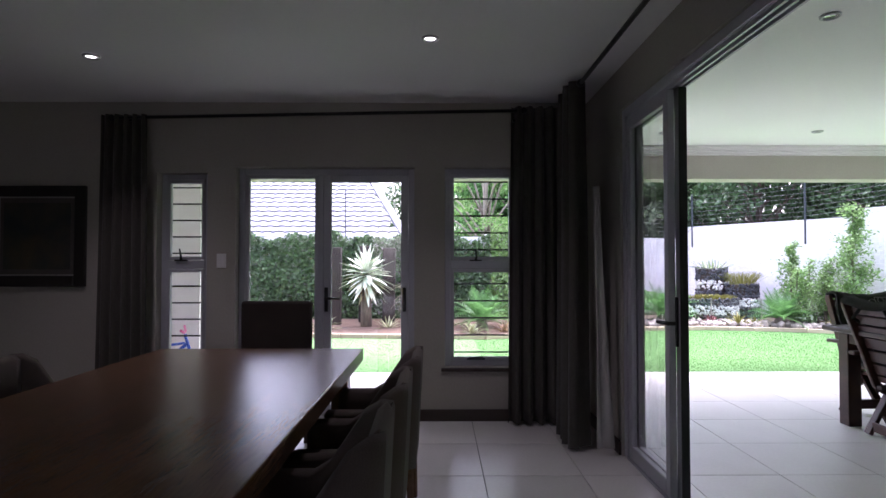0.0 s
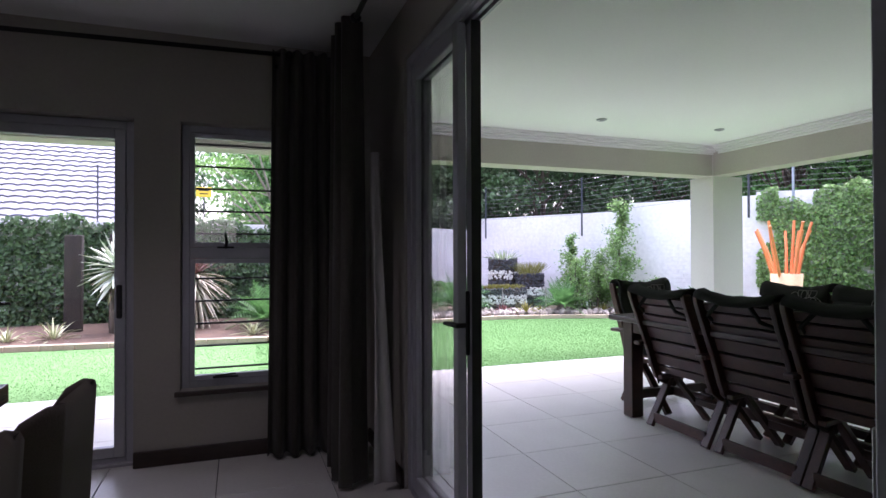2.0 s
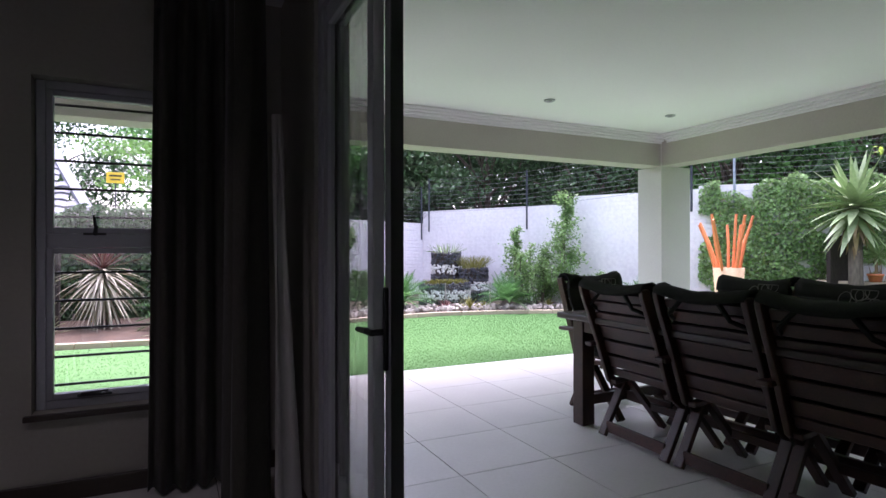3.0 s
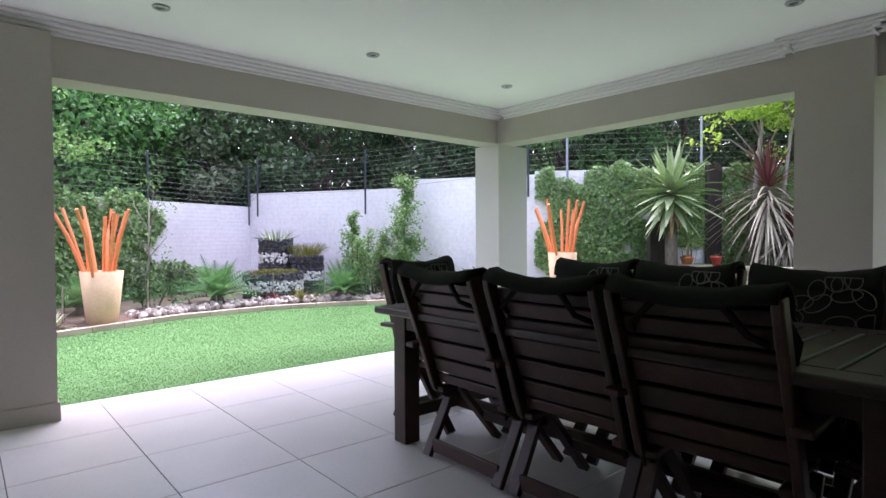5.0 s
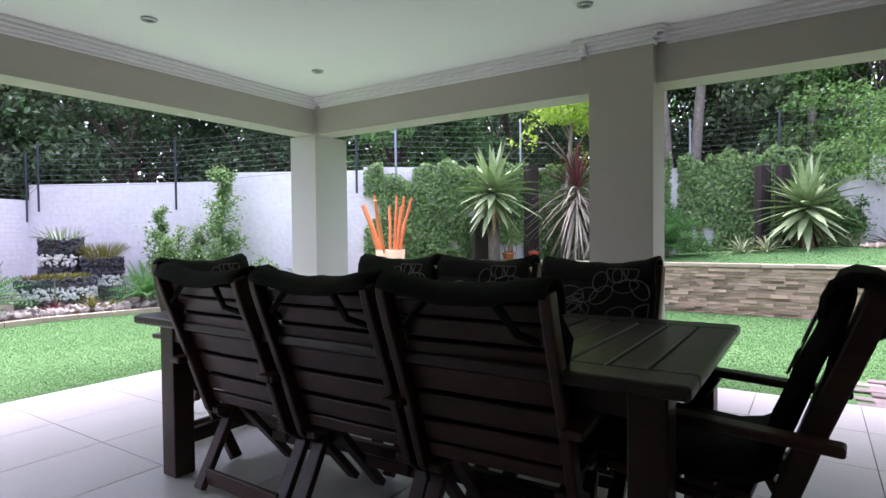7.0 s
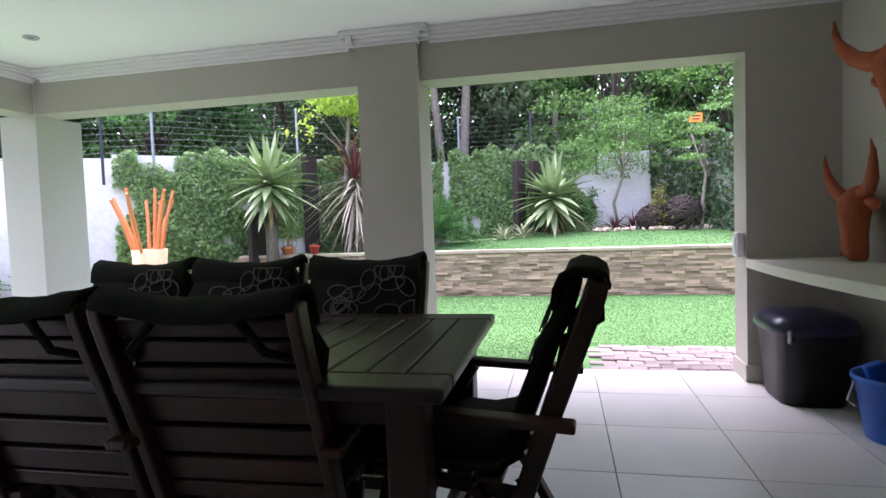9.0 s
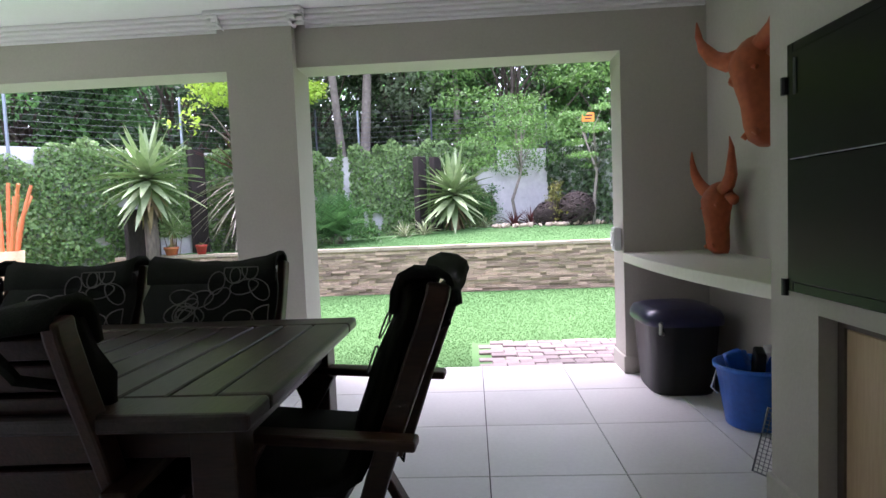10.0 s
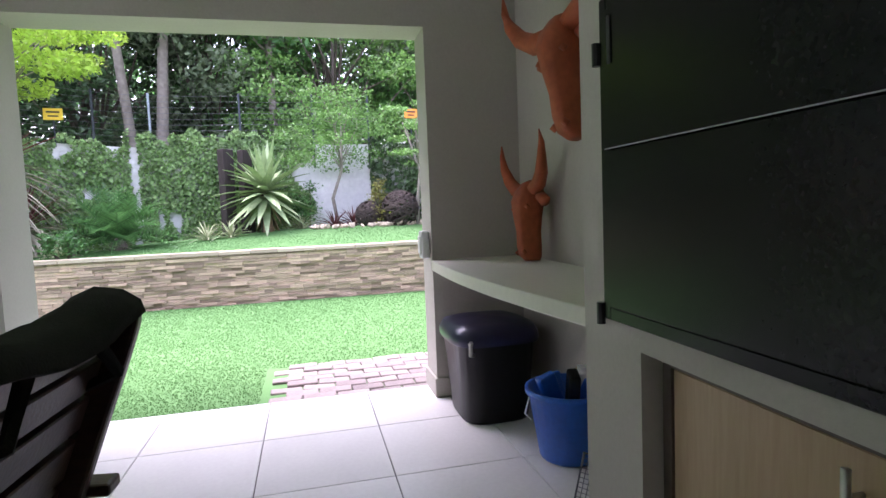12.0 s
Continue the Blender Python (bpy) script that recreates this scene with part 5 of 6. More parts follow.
def patio_chair(m, label, ties=True):
    c = thing("patio_chair", label, "chair", m, group="chairs round the patio table")
    W = 0.28
    for sx in (-1, 1):
        x0, x1 = sorted((sx * W, sx * (W - 0.035)))
        line = [(-0.02, 0.33), (-0.12, 0.36)] + BACK + [(-0.380, 1.0)]
        part("back_post", rounded(strip(bmesh.new(), line, x0, x1, -0.06), 0.008, 2), M_DECKWOOD, c)
        part("leg", rounded(bar(bmesh.new(), (sx * (W - 0.02), -0.05, 0.40), (sx * (W - 0.02), -0.26, 0.012), 0.032, 0.06, (1, 0, 0)), 0.004, 1), M_DECKWOOD, c)
        part("leg", rounded(bar(bmesh.new(), (sx * (W - 0.055), -0.10, 0.40), (sx * (W - 0.055), 0.23, 0.012), 0.032, 0.06, (1, 0, 0)), 0.004, 1), M_DECKWOOD, c)
        part("seat_rail", rounded(bar(bmesh.new(), (sx * (W - 0.055), -0.20, 0.36), (sx * (W - 0.055), 0.28, 0.41), 0.03, 0.05, (1, 0, 0)), 0.004, 1), M_DECKWOOD, c)
        part("armrest", rounded(bar(bmesh.new(), (sx * (W + 0.022), -0.345, 0.605), (sx * (W + 0.022), 0.27, 0.63), 0.028, 0.065, (1, 0, 0)), 0.008, 2), M_DECKWOOD, c)
        part("arm_strut", rounded(bar(bmesh.new(), (sx * (W + 0.005), 0.20, 0.62), (sx * (W - 0.02), 0.08, 0.36), 0.026, 0.05, (1, 0, 0)), 0.004, 1), M_DECKWOOD, c)
        part("arm_strut", rounded(bar(bmesh.new(), (sx * (W + 0.005), 0.06, 0.61), (sx * (W - 0.02), 0.20, 0.38), 0.026, 0.05, (1, 0, 0)), 0.004, 1), M_DECKWOOD, c)
    n = 7
    for i in range(n):
        a, b = 0.03 + i * 0.97 / n, 0.03 + (i + 0.80) * 0.97 / n
        part("back_slat", rounded(strip(bmesh.new(), [back_at(a), back_at((a + b) / 2), back_at(b)], -W + 0.037, W - 0.037, -0.018), 0.003, 1), M_DECKWOOD, c)
    for i in range(5):
        y = -0.13 + i * 0.092
        part("seat_slat", rbox(-W + 0.02, W - 0.02, y, y + 0.075, 0.405 + 0.008 * i, 0.425 + 0.008 * i, 0.003, 1), M_DECKWOOD, c)
    part("rear_stretcher", rounded(bar(bmesh.new(), (-W + 0.035, -0.235, 0.07), (W - 0.035, -0.235, 0.07), 0.02, 0.07), 0.003, 1), M_DECKWOOD, c)
    part("front_stretcher", rounded(bar(bmesh.new(), (-W + 0.07, 0.10, 0.17), (W - 0.07, 0.10, 0.17), 0.02, 0.05), 0.003, 1), M_DECKWOOD, c)
    # cushion: padded seat and back, rolled over the top rail
    pts = [(0.29, 0.452), (0.14, 0.44), (-0.02, 0.43), (-0.115, 0.445)] + [(y + 0.012, z + 0.01) for y, z in BACK[1:]]
    bm = bmesh.new()
    strip(bm, pts, -0.262, 0.262, 0.055)
    bmesh.ops.subdivide_edges(bm, edges=bm.edges[:], cuts=1, use_grid_fill=True)
    rr = random.Random(int(m.translation.x * 31 + m.translation.y * 57))
    for v in bm.verts:
        q = noise.noise(Vector((v.co.x * 7 + m.translation.x, v.co.y * 7 + m.translation.y, v.co.z * 7)))
        v.co += Vector((0.004, 0.01, 0.008)) * q
        v.co.x *= 1 + 0.05 * math.sin(v.co.z * 17)
    bmesh.ops.bevel(bm, geom=[e for e in bm.edges if e.calc_length() > 0 and len(e.link_faces) == 2 and e.calc_face_angle(0) > 0.9], offset=0.016, segments=2, affect='EDGES')
    cu = part("cushion", bm, M_CUSHION, c, "charcoal floral seat cushion", smooth=True)
    bm = bmesh.new()
    top = [(-0.296, 0.90), (-0.302, 0.95), (-0.318, 0.985), (-0.352, 1.0), (-0.40, 0.992), (-0.425, 0.975), (-0.430, 0.955)]
    strip(bm, top, -0.268, 0.268, 0.016)
    bmesh.ops.subdivide_edges(bm, edges=[e for e in bm.edges if abs(e.verts[0].co.x - e.verts[1].co.x) > 0.4], cuts=9)
    for v in bm.verts:
        v.co.z += 0.016 * noise.noise(Vector((v.co.x * 9, m.translation.y * 3, v.co.y * 5))) + 3.2 * v.co.x ** 4 - 0.010 * math.cos(v.co.x * 11)
    part("cushion_hood", bm, M_CUSHION, c, smooth=True)
    bm = bmesh.new()
    for k in range(8):
        s = 0.60 + 0.30 * ((k * 0.37) % 1)
        y, z = back_at(s)
        cx = -0.19 + 0.38 * ((k * 0.61) % 1)
        for pet in range(2):
            a0 = rr.uniform(0, 6.28)
            lp = []
            for j in range(15):
                th = 2 * math.pi * j / 14
                u, w = 0.06 + 0.06 * math.cos(th), 0.034 * math.sin(th)
                du, dw = u * math.cos(a0) - w * math.sin(a0), u * math.sin(a0) + w * math.cos(a0)
                px = max(-0.255, min(0.255, cx + du))
                yy, zz = back_at(max(0.1, min(0.97, s + dw / 0.62)))
                lp.append((px, yy + 0.012 + 0.064, zz + 0.026))
            tube(bm, lp, 0.0028, 4)
    part("embroidery", bm, M_EMBROID, cu, "pale looping flower outlines")["kind"] = "stuff"
    if ties:
        for sx in (-1, 1):
            y, z = back_at(0.93)
            y2, z2 = back_at(0.55)
            part("tie", tube(bmesh.new(), [(sx * 0.10, y - 0.045, z + 0.03), (sx * 0.18, y - 0.052, z - 0.06), (sx * 0.225, y2 - 0.03, z2 + 0.10), (sx * 0.25, y2 - 0.01, z2)], [0.014, 0.012, 0.012, 0.01], 5), M_CUSHION, c, "fabric tie")
            part("tie", tube(bmesh.new(), [(sx * 0.25, -0.17, 0.42), (sx * 0.262, -0.20, 0.37), (sx * 0.25, -0.19, 0.31), (sx * 0.262, -0.17, 0.34)], 0.006, 5), M_CUSHION, c, "dangling fabric tie")
    return c


LAB = "dark slatted hardwood patio chair with a charcoal floral cushion"
first = patio_chair(pose(3.85, 4.605, 0, 0, 0, -91), LAB)
copy_thing(first, pose(3.855, 3.995, 0, 0, 0, -89.5))
copy_thing(first, pose(3.86, 3.41, 0, 0, 0, -88))
for y, a in ((4.60, 90), (4.01, 91), (3.415, 89)):
    copy_thing(first, pose(4.385, y, 0, 0, 0, a))
copy_thing(first, pose(4.14, 5.27, 0, 0, 0, 180))
south = copy_thing(first, pose(4.11, 2.815, 0, 0, 0, -4))
south["label"] = "dark hardwood patio chair pulled askew at the table end"


# ---- downlights ----
def downlight(x, y, lit, label):
    t = thing("downlight", label, "ceiling light", pose(x, y, CEIL), group="patio downlights" if not lit else "dining room downlights")
    part("rim", lathe(bmesh.new(), [(0.040, -0.002), (0.052, -0.001), (0.050, -0.010), (0.040, -0.014), (0.034, -0.006)], 24), M_STEEL if lit else M_ALU, t, smooth=True)
    part("bulb", lathe(bmesh.new(), [(0.0, -0.006), (0.024, -0.006), (0.033, -0.001)], 20), M_BULB if lit else M_BULBOFF, t, smooth=True)


for x, y in ((2.69, 6.33), (4.19, 6.25), (5.67, 6.21), (5.62, 3.78), (2.48, 3.62), (5.7, 1.75)):
    downlight(x, y, False, "small recessed ceiling downlight, switched off")
for x, y in ((-1.81, 4.24), (0.35, 3.94)):
    downlight(x, y, True, "small recessed ceiling downlight, lit")

# ---- built-in grill and cupboard ----
gr = thing("built_in_grill", "built-in grill with closed charcoal steel doors", "grill", pose(0, 0, 0))
part("grill_frame", rounded(frame_bars(bmesh.new(), 3.165, 4.47, 0.848, 1.697, 0.035, BRAAI - 0.02, BRAAI + 0.016), 0.003, 1), M_BRAAI, gr)
part("upper_door", rbox(3.20, 4.435, BRAAI - 0.01, BRAAI + 0.022, 1.3065, 1.662, 0.002, 1), M_BRAAI, gr)
part("seam_strip", boxes((3.20, 4.435, BRAAI + 0.0225, BRAAI + 0.025, 1.3040, 1.3060)), M_ALU, gr, "thin bright edge between the doors")
part("lower_door", rbox(3.20, 4.435, BRAAI - 0.01, BRAAI + 0.022, 0.883, 1.303, 0.004, 1), M_BRAAI, gr)
part("firebox", boxes((3.165, 4.47, 1.0, 1.15, 0.85, 1.695)), M_GASKET, gr)
part("rebate", boxes((4.40, 4.415, BRAAI + 0.0225, BRAAI + 0.026, 1.52, 1.64)), M_GASKET, gr, "dark upright slot")
for z in (1.56, 0.86):
    part("hinge", tube(bmesh.new(), [(4.482, BRAAI + 0.018, z - 0.03), (4.482, BRAAI + 0.018, z + 0.03)], 0.012, 8), M_BLACKMETAL, gr)
cb = thing("cupboard", "light oak veneer cupboard set in the grill wall", "cupboard", pose(0, 0, 0))
part("cupboard_frame", boxes((4.285, 4.318, BRAAI - 0.24, BRAAI - 0.06, 0.002, 0.783), (3.165, 4.285, BRAAI - 0.24, BRAAI - 0.06, 0.75, 0.783)), M_CUPFRAME, cb, "brown shadowed frame")
dl = part("door", rbox(3.73, 4.282, BRAAI - 0.085, BRAAI - 0.065, 0.02, 0.747, 0.003, 1), M_CUPBOARD, cb)
part("door", rbox(3.17, 3.725, BRAAI - 0.085, BRAAI - 0.065, 0.02, 0.747, 0.003, 1), M_CUPBOARD, cb)
bm = bmesh.new()
tube(bm, [(3.79, BRAAI - 0.03, 0.42), (3.79, BRAAI - 0.03, 0.72)], 0.008, 10)
for z in (0.47, 0.67):
    tube(bm, [(3.79, BRAAI - 0.066, z), (3.79, BRAAI - 0.03, z)], 0.006, 8)
part("handle", bm, M_STEEL, dl, "brushed steel bar handle", smooth=True)

# ---- niche: shelf, heads, bin, bucket ----
outline = [(6.408, 0.712), (6.408, 1.30)]
for k in range(1, 12):
    s = k / 12
    outline.append((6.408 + (4.612 - 6.408) * s, 1.30 + (1.215 - 1.30) * s + 0.05 * math.sin(math.pi * s)))
outline += [(4.612, 1.215), (4.612, 0.712)]
sh = tagged(part("shelf", rounded(prism(bmesh.new(), outline, 0.79, 0.852, 'z'), 0.006, 2), M_SHELF), "thick cream painted shelf with a bowed front, fixed in the niche", "shelf")


def bull_head(m, s, wide, lift, label):
    """Wall mask of a horned bull: one joined shape of long face, ears and curved horns. Faces +y, chin down."""
    bm = bmesh.new()
    prof = [(0.0, 0.065, 0.07), (0.03, 0.088, 0.11), (0.09, 0.090, 0.125), (0.18, 0.078, 0.13), (0.28, 0.098, 0.15), (0.37, 0.135, 0.16), (0.43, 0.13, 0.14), (0.49, 0.085, 0.09), (0.51, 0.04, 0.05)]
    rings = []
    for z, w, d in prof:
        rings.append([bm.verts.new((0.8 * w * math.cos(a) * (1.0 if abs(math.cos(a)) < 0.9 else 0.95), 0.02 + d * max(0.0, math.sin(a)) * (1 + 0.25 * math.cos(3 * a) ** 2 * 0.4), z)) for a in (math.pi * k / 10 for k in range(11))])
    for a, b in zip(rings, rings[1:]):
        for k in range(10):
            bm.faces.new((a[k], a[k + 1], b[k + 1], b[k]))
        bm.faces.new((a[10], a[0], b[0], b[10]))
    bm.faces.new(rings[0][::-1])
    bm.faces.new(rings[-1])
    for sx in (-1, 1):
        tube(bm, [(sx * 0.06, 0.07, 0.44), (sx * 0.14 * wide, 0.085, 0.465), (sx * 0.20 * wide, 0.10, 0.465 + 0.065 * lift), (sx * 0.235 * wide, 0.12, 0.465 + 0.155 * lift), (sx * 0.25 * wide, 0.13, 0.465 + 0.245 * lift), (sx * 0.24 * wide, 0.14, 0.465 + 0.325 * lift)], [0.05, 0.046, 0.04, 0.03, 0.018, 0.004], 10)
        tube(bm, [(sx * 0.10, 0.05, 0.40), (sx * 0.17, 0.06, 0.36), (sx * 0.22, 0.06, 0.37)], [0.035, 0.038, 0.006], 8)
        lathe(bm, [(0.0, -0.018), (0.018, 0.0), (0.0, 0.018)], 8, (sx * 0.088, 0.135, 0.33))
        lathe(bm, [(0.0, -0.02), (0.02, 0.0), (0.0, 0.02)], 8, (sx * 0.04, 0.13, 0.05))
    bmesh.ops.scale(bm, vec=(s, s, s), verts=bm.verts[:])
    ob = tagged(part("bull_head", bm, M_TERRA, smooth=True), label, "wall ornament", "bull head ornaments")
    ob.matrix_basis = m
    return ob


bull_head(pose(5.46, 0.74, 1.46, 0, 9, 8), 1.14, 1.32, 0.85, "orange painted bull head with long horns, hung on the wall")
bull_head(pose(5.93, 0.80, 0.858, 5, 6, 8), 0.86, 1.0, 0.95, "orange painted bull head standing on the shelf")


def squared(me):
    """Push a turned shape out towards a round-cornered square."""
    for v in me.vertices:
        r = math.hypot(v.co.x, v.co.y)
        if r > 1e-3:
            k = (abs(v.co.x / r) ** 4 + abs(v.co.y / r) ** 4) ** -0.25
            v.co.x *= 0.93 * k
            v.co.y *= 0.93 * k


bn = thing("rubbish_bin", "large black plastic bin with a dark blue lid", "bin", Matrix.LocRotScale((6.09, 1.06, 0), None, (1.04, 0.92, 0.98)))
part("body", lathe(bmesh.new(), [(0.0, 0.002), (0.215, 0.002), (0.225, 0.02), (0.262, 0.44), (0.275, 0.445), (0.275, 0.47), (0.255, 0.47), (0.24, 0.40), (0.0, 0.40)], 32), M_BIN, bn, smooth=True)
squared(bn.children[-1].data)
part("lid", lathe(bmesh.new(), [(0.283, 0.445), (0.29, 0.455), (0.287, 0.495), (0.265, 0.53), (0.20, 0.55), (0.10, 0.562), (0.0, 0.565)], 32), M_BINLID, bn, smooth=True)
squared(bn.children[-1].data)
for a in (2.5, 5.64):
    bm = bmesh.new()
    cx, cy = 0.285 * math.cos(a), 0.285 * math.sin(a)
    tube(bm, [(cx, cy, 0.48), (cx * 1.12, cy * 1.12, 0.47), (cx * 1.12, cy * 1.12, 0.41), (cx * 0.98, cy * 0.98, 0.40)], 0.013, 8)
    part("clamp_handle", bm, M_STEEL, bn, "grey clip handle")

bk = thing("bucket", "bright blue plastic bucket full of gardening tools", "bucket", pose(5.42, 0.89, -0.098))
part("body", lathe(bmesh.new(), [(0.0, 0.10), (0.135, 0.10), (0.14, 0.11), (0.185, 0.40), (0.20, 0.402), (0.20, 0.425), (0.182, 0.425), (0.175, 0.38), (0.0, 0.34)], 28), M_BUCKET, bk, smooth=True)
part("bail", tube(bmesh.new(), [(0.19, 0.02, 0.41), (0.26, 0.08, 0.33), (0.25, 0.12, 0.22), (0.21, 0.10, 0.20)], 0.005, 6), M_WHITEPLASTIC, bk, "thin white bail handle")
for i, (a, mt) in enumerate(((0.3, M_BUCKET), (1.6, M_BUCKET), (2.9, M_BIN), (4.0, M_BUCKET), (5.1, M_CUPBOARD))):
    bm = rounded(bar(bmesh.new(), (0.05 * math.cos(a), 0.05 * math.sin(a), 0.30), (0.12 * math.cos(a), 0.12 * math.sin(a), 0.46 + 0.03 * (i % 3)), 0.05, 0.09), 0.012, 2)
    part("tool", bm, mt, bk)
part("jar", lathe(bmesh.new(), [(0, 0.35), (0.035, 0.35), (0.035, 0.49), (0.028, 0.50), (0.028, 0.52), (0, 0.52)], 14, (-0.03, -0.06, 0)), M_WHITEPLASTIC, bk, "white bottle")
gd = thing("grill_grid", "folded wire grill grid leaning by the wall", "grill grid", pose(4.80, 1.14, 0.004, 0, -12, 55))
bm = bmesh.new()
for k in range(8):
    q = -0.06 + 0.12 * k / 7
    tube(bm, [(q, 0, 0.01), (q, 0.0, 0.30)], 0.0016, 4)
for k in range(17):
    z = 0.01 + 0.29 * k / 16
    tube(bm, [(-0.06, 0, z), (0.06, 0, z)], 0.0016, 4)
tube(bm, [(-0.06, 0, 0.01), (0.06, 0, 0.01), (0.06, 0, 0.30), (-0.06, 0, 0.30), (-0.06, 0, 0.01)], 0.005, 6)
part("wire_mesh", bm, M_WIRE, gd)
sb = thing("switch_box", "white weatherproof switch box on the opening's edge", "switch", pose(6.47, 1.30, 0.86))
part("cover", rbox(-0.045, 0.045, 0.0, 0.05, 0.0, 0.17, 0.012, 3), M_WHITEPLASTIC, sb, smooth=False)
part("flap", rbox(-0.035, 0.035, 0.05, 0.058, 0.03, 0.14, 0.004, 1), M_WHITEPLASTIC, sb)


# ---- dining room furniture ----
dt = thing("dining_table", "long dining table with a thick polished timber top", "table", pose(0, 0, 0))
part("tabletop", rbox(-1.33, -0.07, 1.30, 4.21, 0.675, 0.75, 0.006, 2), M_OAK, dt)
part("apron", rbox(-1.20, -0.20, 1.45, 4.06, 0.60, 0.674, 0.004, 1), M_OAK, dt)
for x in (-1.26, -0.24):
    for y in (1.38, 4.04):
        part("leg", rbox(x, x + 0.10, y, y + 0.10, 0.001, 0.60, 0.006, 2), M_OAK, dt)


def dining_chair(m, label):
    """Upholstered tub chair: wrap-round sides that sweep down from the back. Faces +y."""
    c = thing("dining_chair", label, "chair", m, group="chairs round the dining table")
    part("seat", rbox(-0.21, 0.21, -0.18, 0.25, 0.34, 0.47, 0.035, 3), M_UPHOL, c, smooth=True)
    bm = bmesh.new()
    n = 28
    ins, outs = [], []
    for k in range(n + 1):
        s = -1 + 2 * k / n
        q = abs(s)
        if q < 0.45:
            x, y = s / 0.45 * 0.21, -0.26
        else:
            f = (q - 0.45) / 0.55
            x, y = math.copysign(0.21 + 0.045 * min(1, f * 4), s), -0.26 + 0.44 * f
        f = max(0.0, (q - 0.45) / 0.55)
        top = 0.82 - 0.24 * min(1.0, max(0.0, f - 0.10) / 0.5) ** 2 * (3 - 2 * min(1.0, max(0.0, f - 0.10) / 0.5))
        nx, ny = (0, 1) if q < 0.42 else (-math.copysign(1, s), 0.25)
        ln = math.hypot(nx, ny)
        nx, ny = nx / ln * 0.055, ny / ln * 0.055
        outs.append([bm.verts.new((x, y - 0.03 * (z - 0.3) / 0.6, z)) for z in (0.30, 0.45, 0.30 + (top - 0.30) * 0.7, top - 0.02)])
        ins.append([bm.verts.new((x + nx, y + ny - 0.03 * (z - 0.3) / 0.6, z)) for z in (0.30, 0.45, 0.30 + (top - 0.30) * 0.7, top - 0.02)])
        outs[-1].append(bm.verts.new((x + nx * 0.5, y + ny * 0.5 - 0.03, top + 0.008)))
    for k in range(n):
        for j in range(4):
            bm.faces.new((outs[k][j], outs[k + 1][j], outs[k + 1][j + 1], outs[k][j + 1]))
        for j in range(3):
            bm.faces.new((ins[k][j], ins[k][j + 1], ins[k + 1][j + 1], ins[k + 1][j]))
        bm.faces.new((ins[k][3], outs[k][4], outs[k + 1][4], ins[k + 1][3]))
        bm.faces.new((outs[k][0], ins[k][0], ins[k + 1][0], outs[k + 1][0]))
    for k in (0, n):
        bm.faces.new([outs[k][j] for j in range(5)] + [ins[k][j] for j in (3, 2, 1, 0)])
    part("shell", bm, M_UPHOL, c, "wrap-round upholstered back", smooth=True)
    for x in (-0.2, 0.2):
        for y in (-0.24, 0.17):
            part("leg", tube(bmesh.new(), [(x, y, 0.001), (x * 0.95, y * 0.95, 0.33)], [0.014, 0.022], 8), M_OAK, c)
    return c


dc = dining_chair(pose(0.03, 3.60, 0, 0, 0, 90), "brown upholstered tub dining chair with sloping sides")
copy_thing(dc, pose(0.0, 2.99, 0, 0, 0, 90))
copy_thing(dc, pose(-0.03, 2.38, 0, 0, 0, 91))
copy_thing(dc, pose(-1.46, 3.35, 0, 0, 0, -90))
copy_thing(dc, pose(-1.46, 2.65, 0, 0, 0, -90))

hc = thing("head_chair", "dark woven high-backed chair at the table head", "chair", pose(-0.76, 4.50, 0))
part("backrest", rounded(boxes((-0.25, 0.25, 0.20, 0.27, 0.40, 1.01)), 0.02, 3), M_HEADCHAIR, hc)
bm = bmesh.new()
for k in range(26):
    for sx in (-1, 1):
        lathe(bm, [(0, -0.006), (0.008, 0), (0, 0.006)], 6, (sx * 0.25, 0.235, 0.42 + 0.58 * k / 26))
part("stud_edge", bm, M_HEADCHAIR, hc)
part("seat", rbox(-0.25, 0.25, -0.25, 0.20, 0.37, 0.47, 0.02, 3), M_HEADCHAIR, hc)
for x in (-0.22, 0.22):
    for y in (-0.21, 0.23):
        part("leg", rbox(x - 0.02, x + 0.02, y - 0.02, y + 0.02, 0.001, 0.38, 0.003, 1), M_SKIRT, hc)


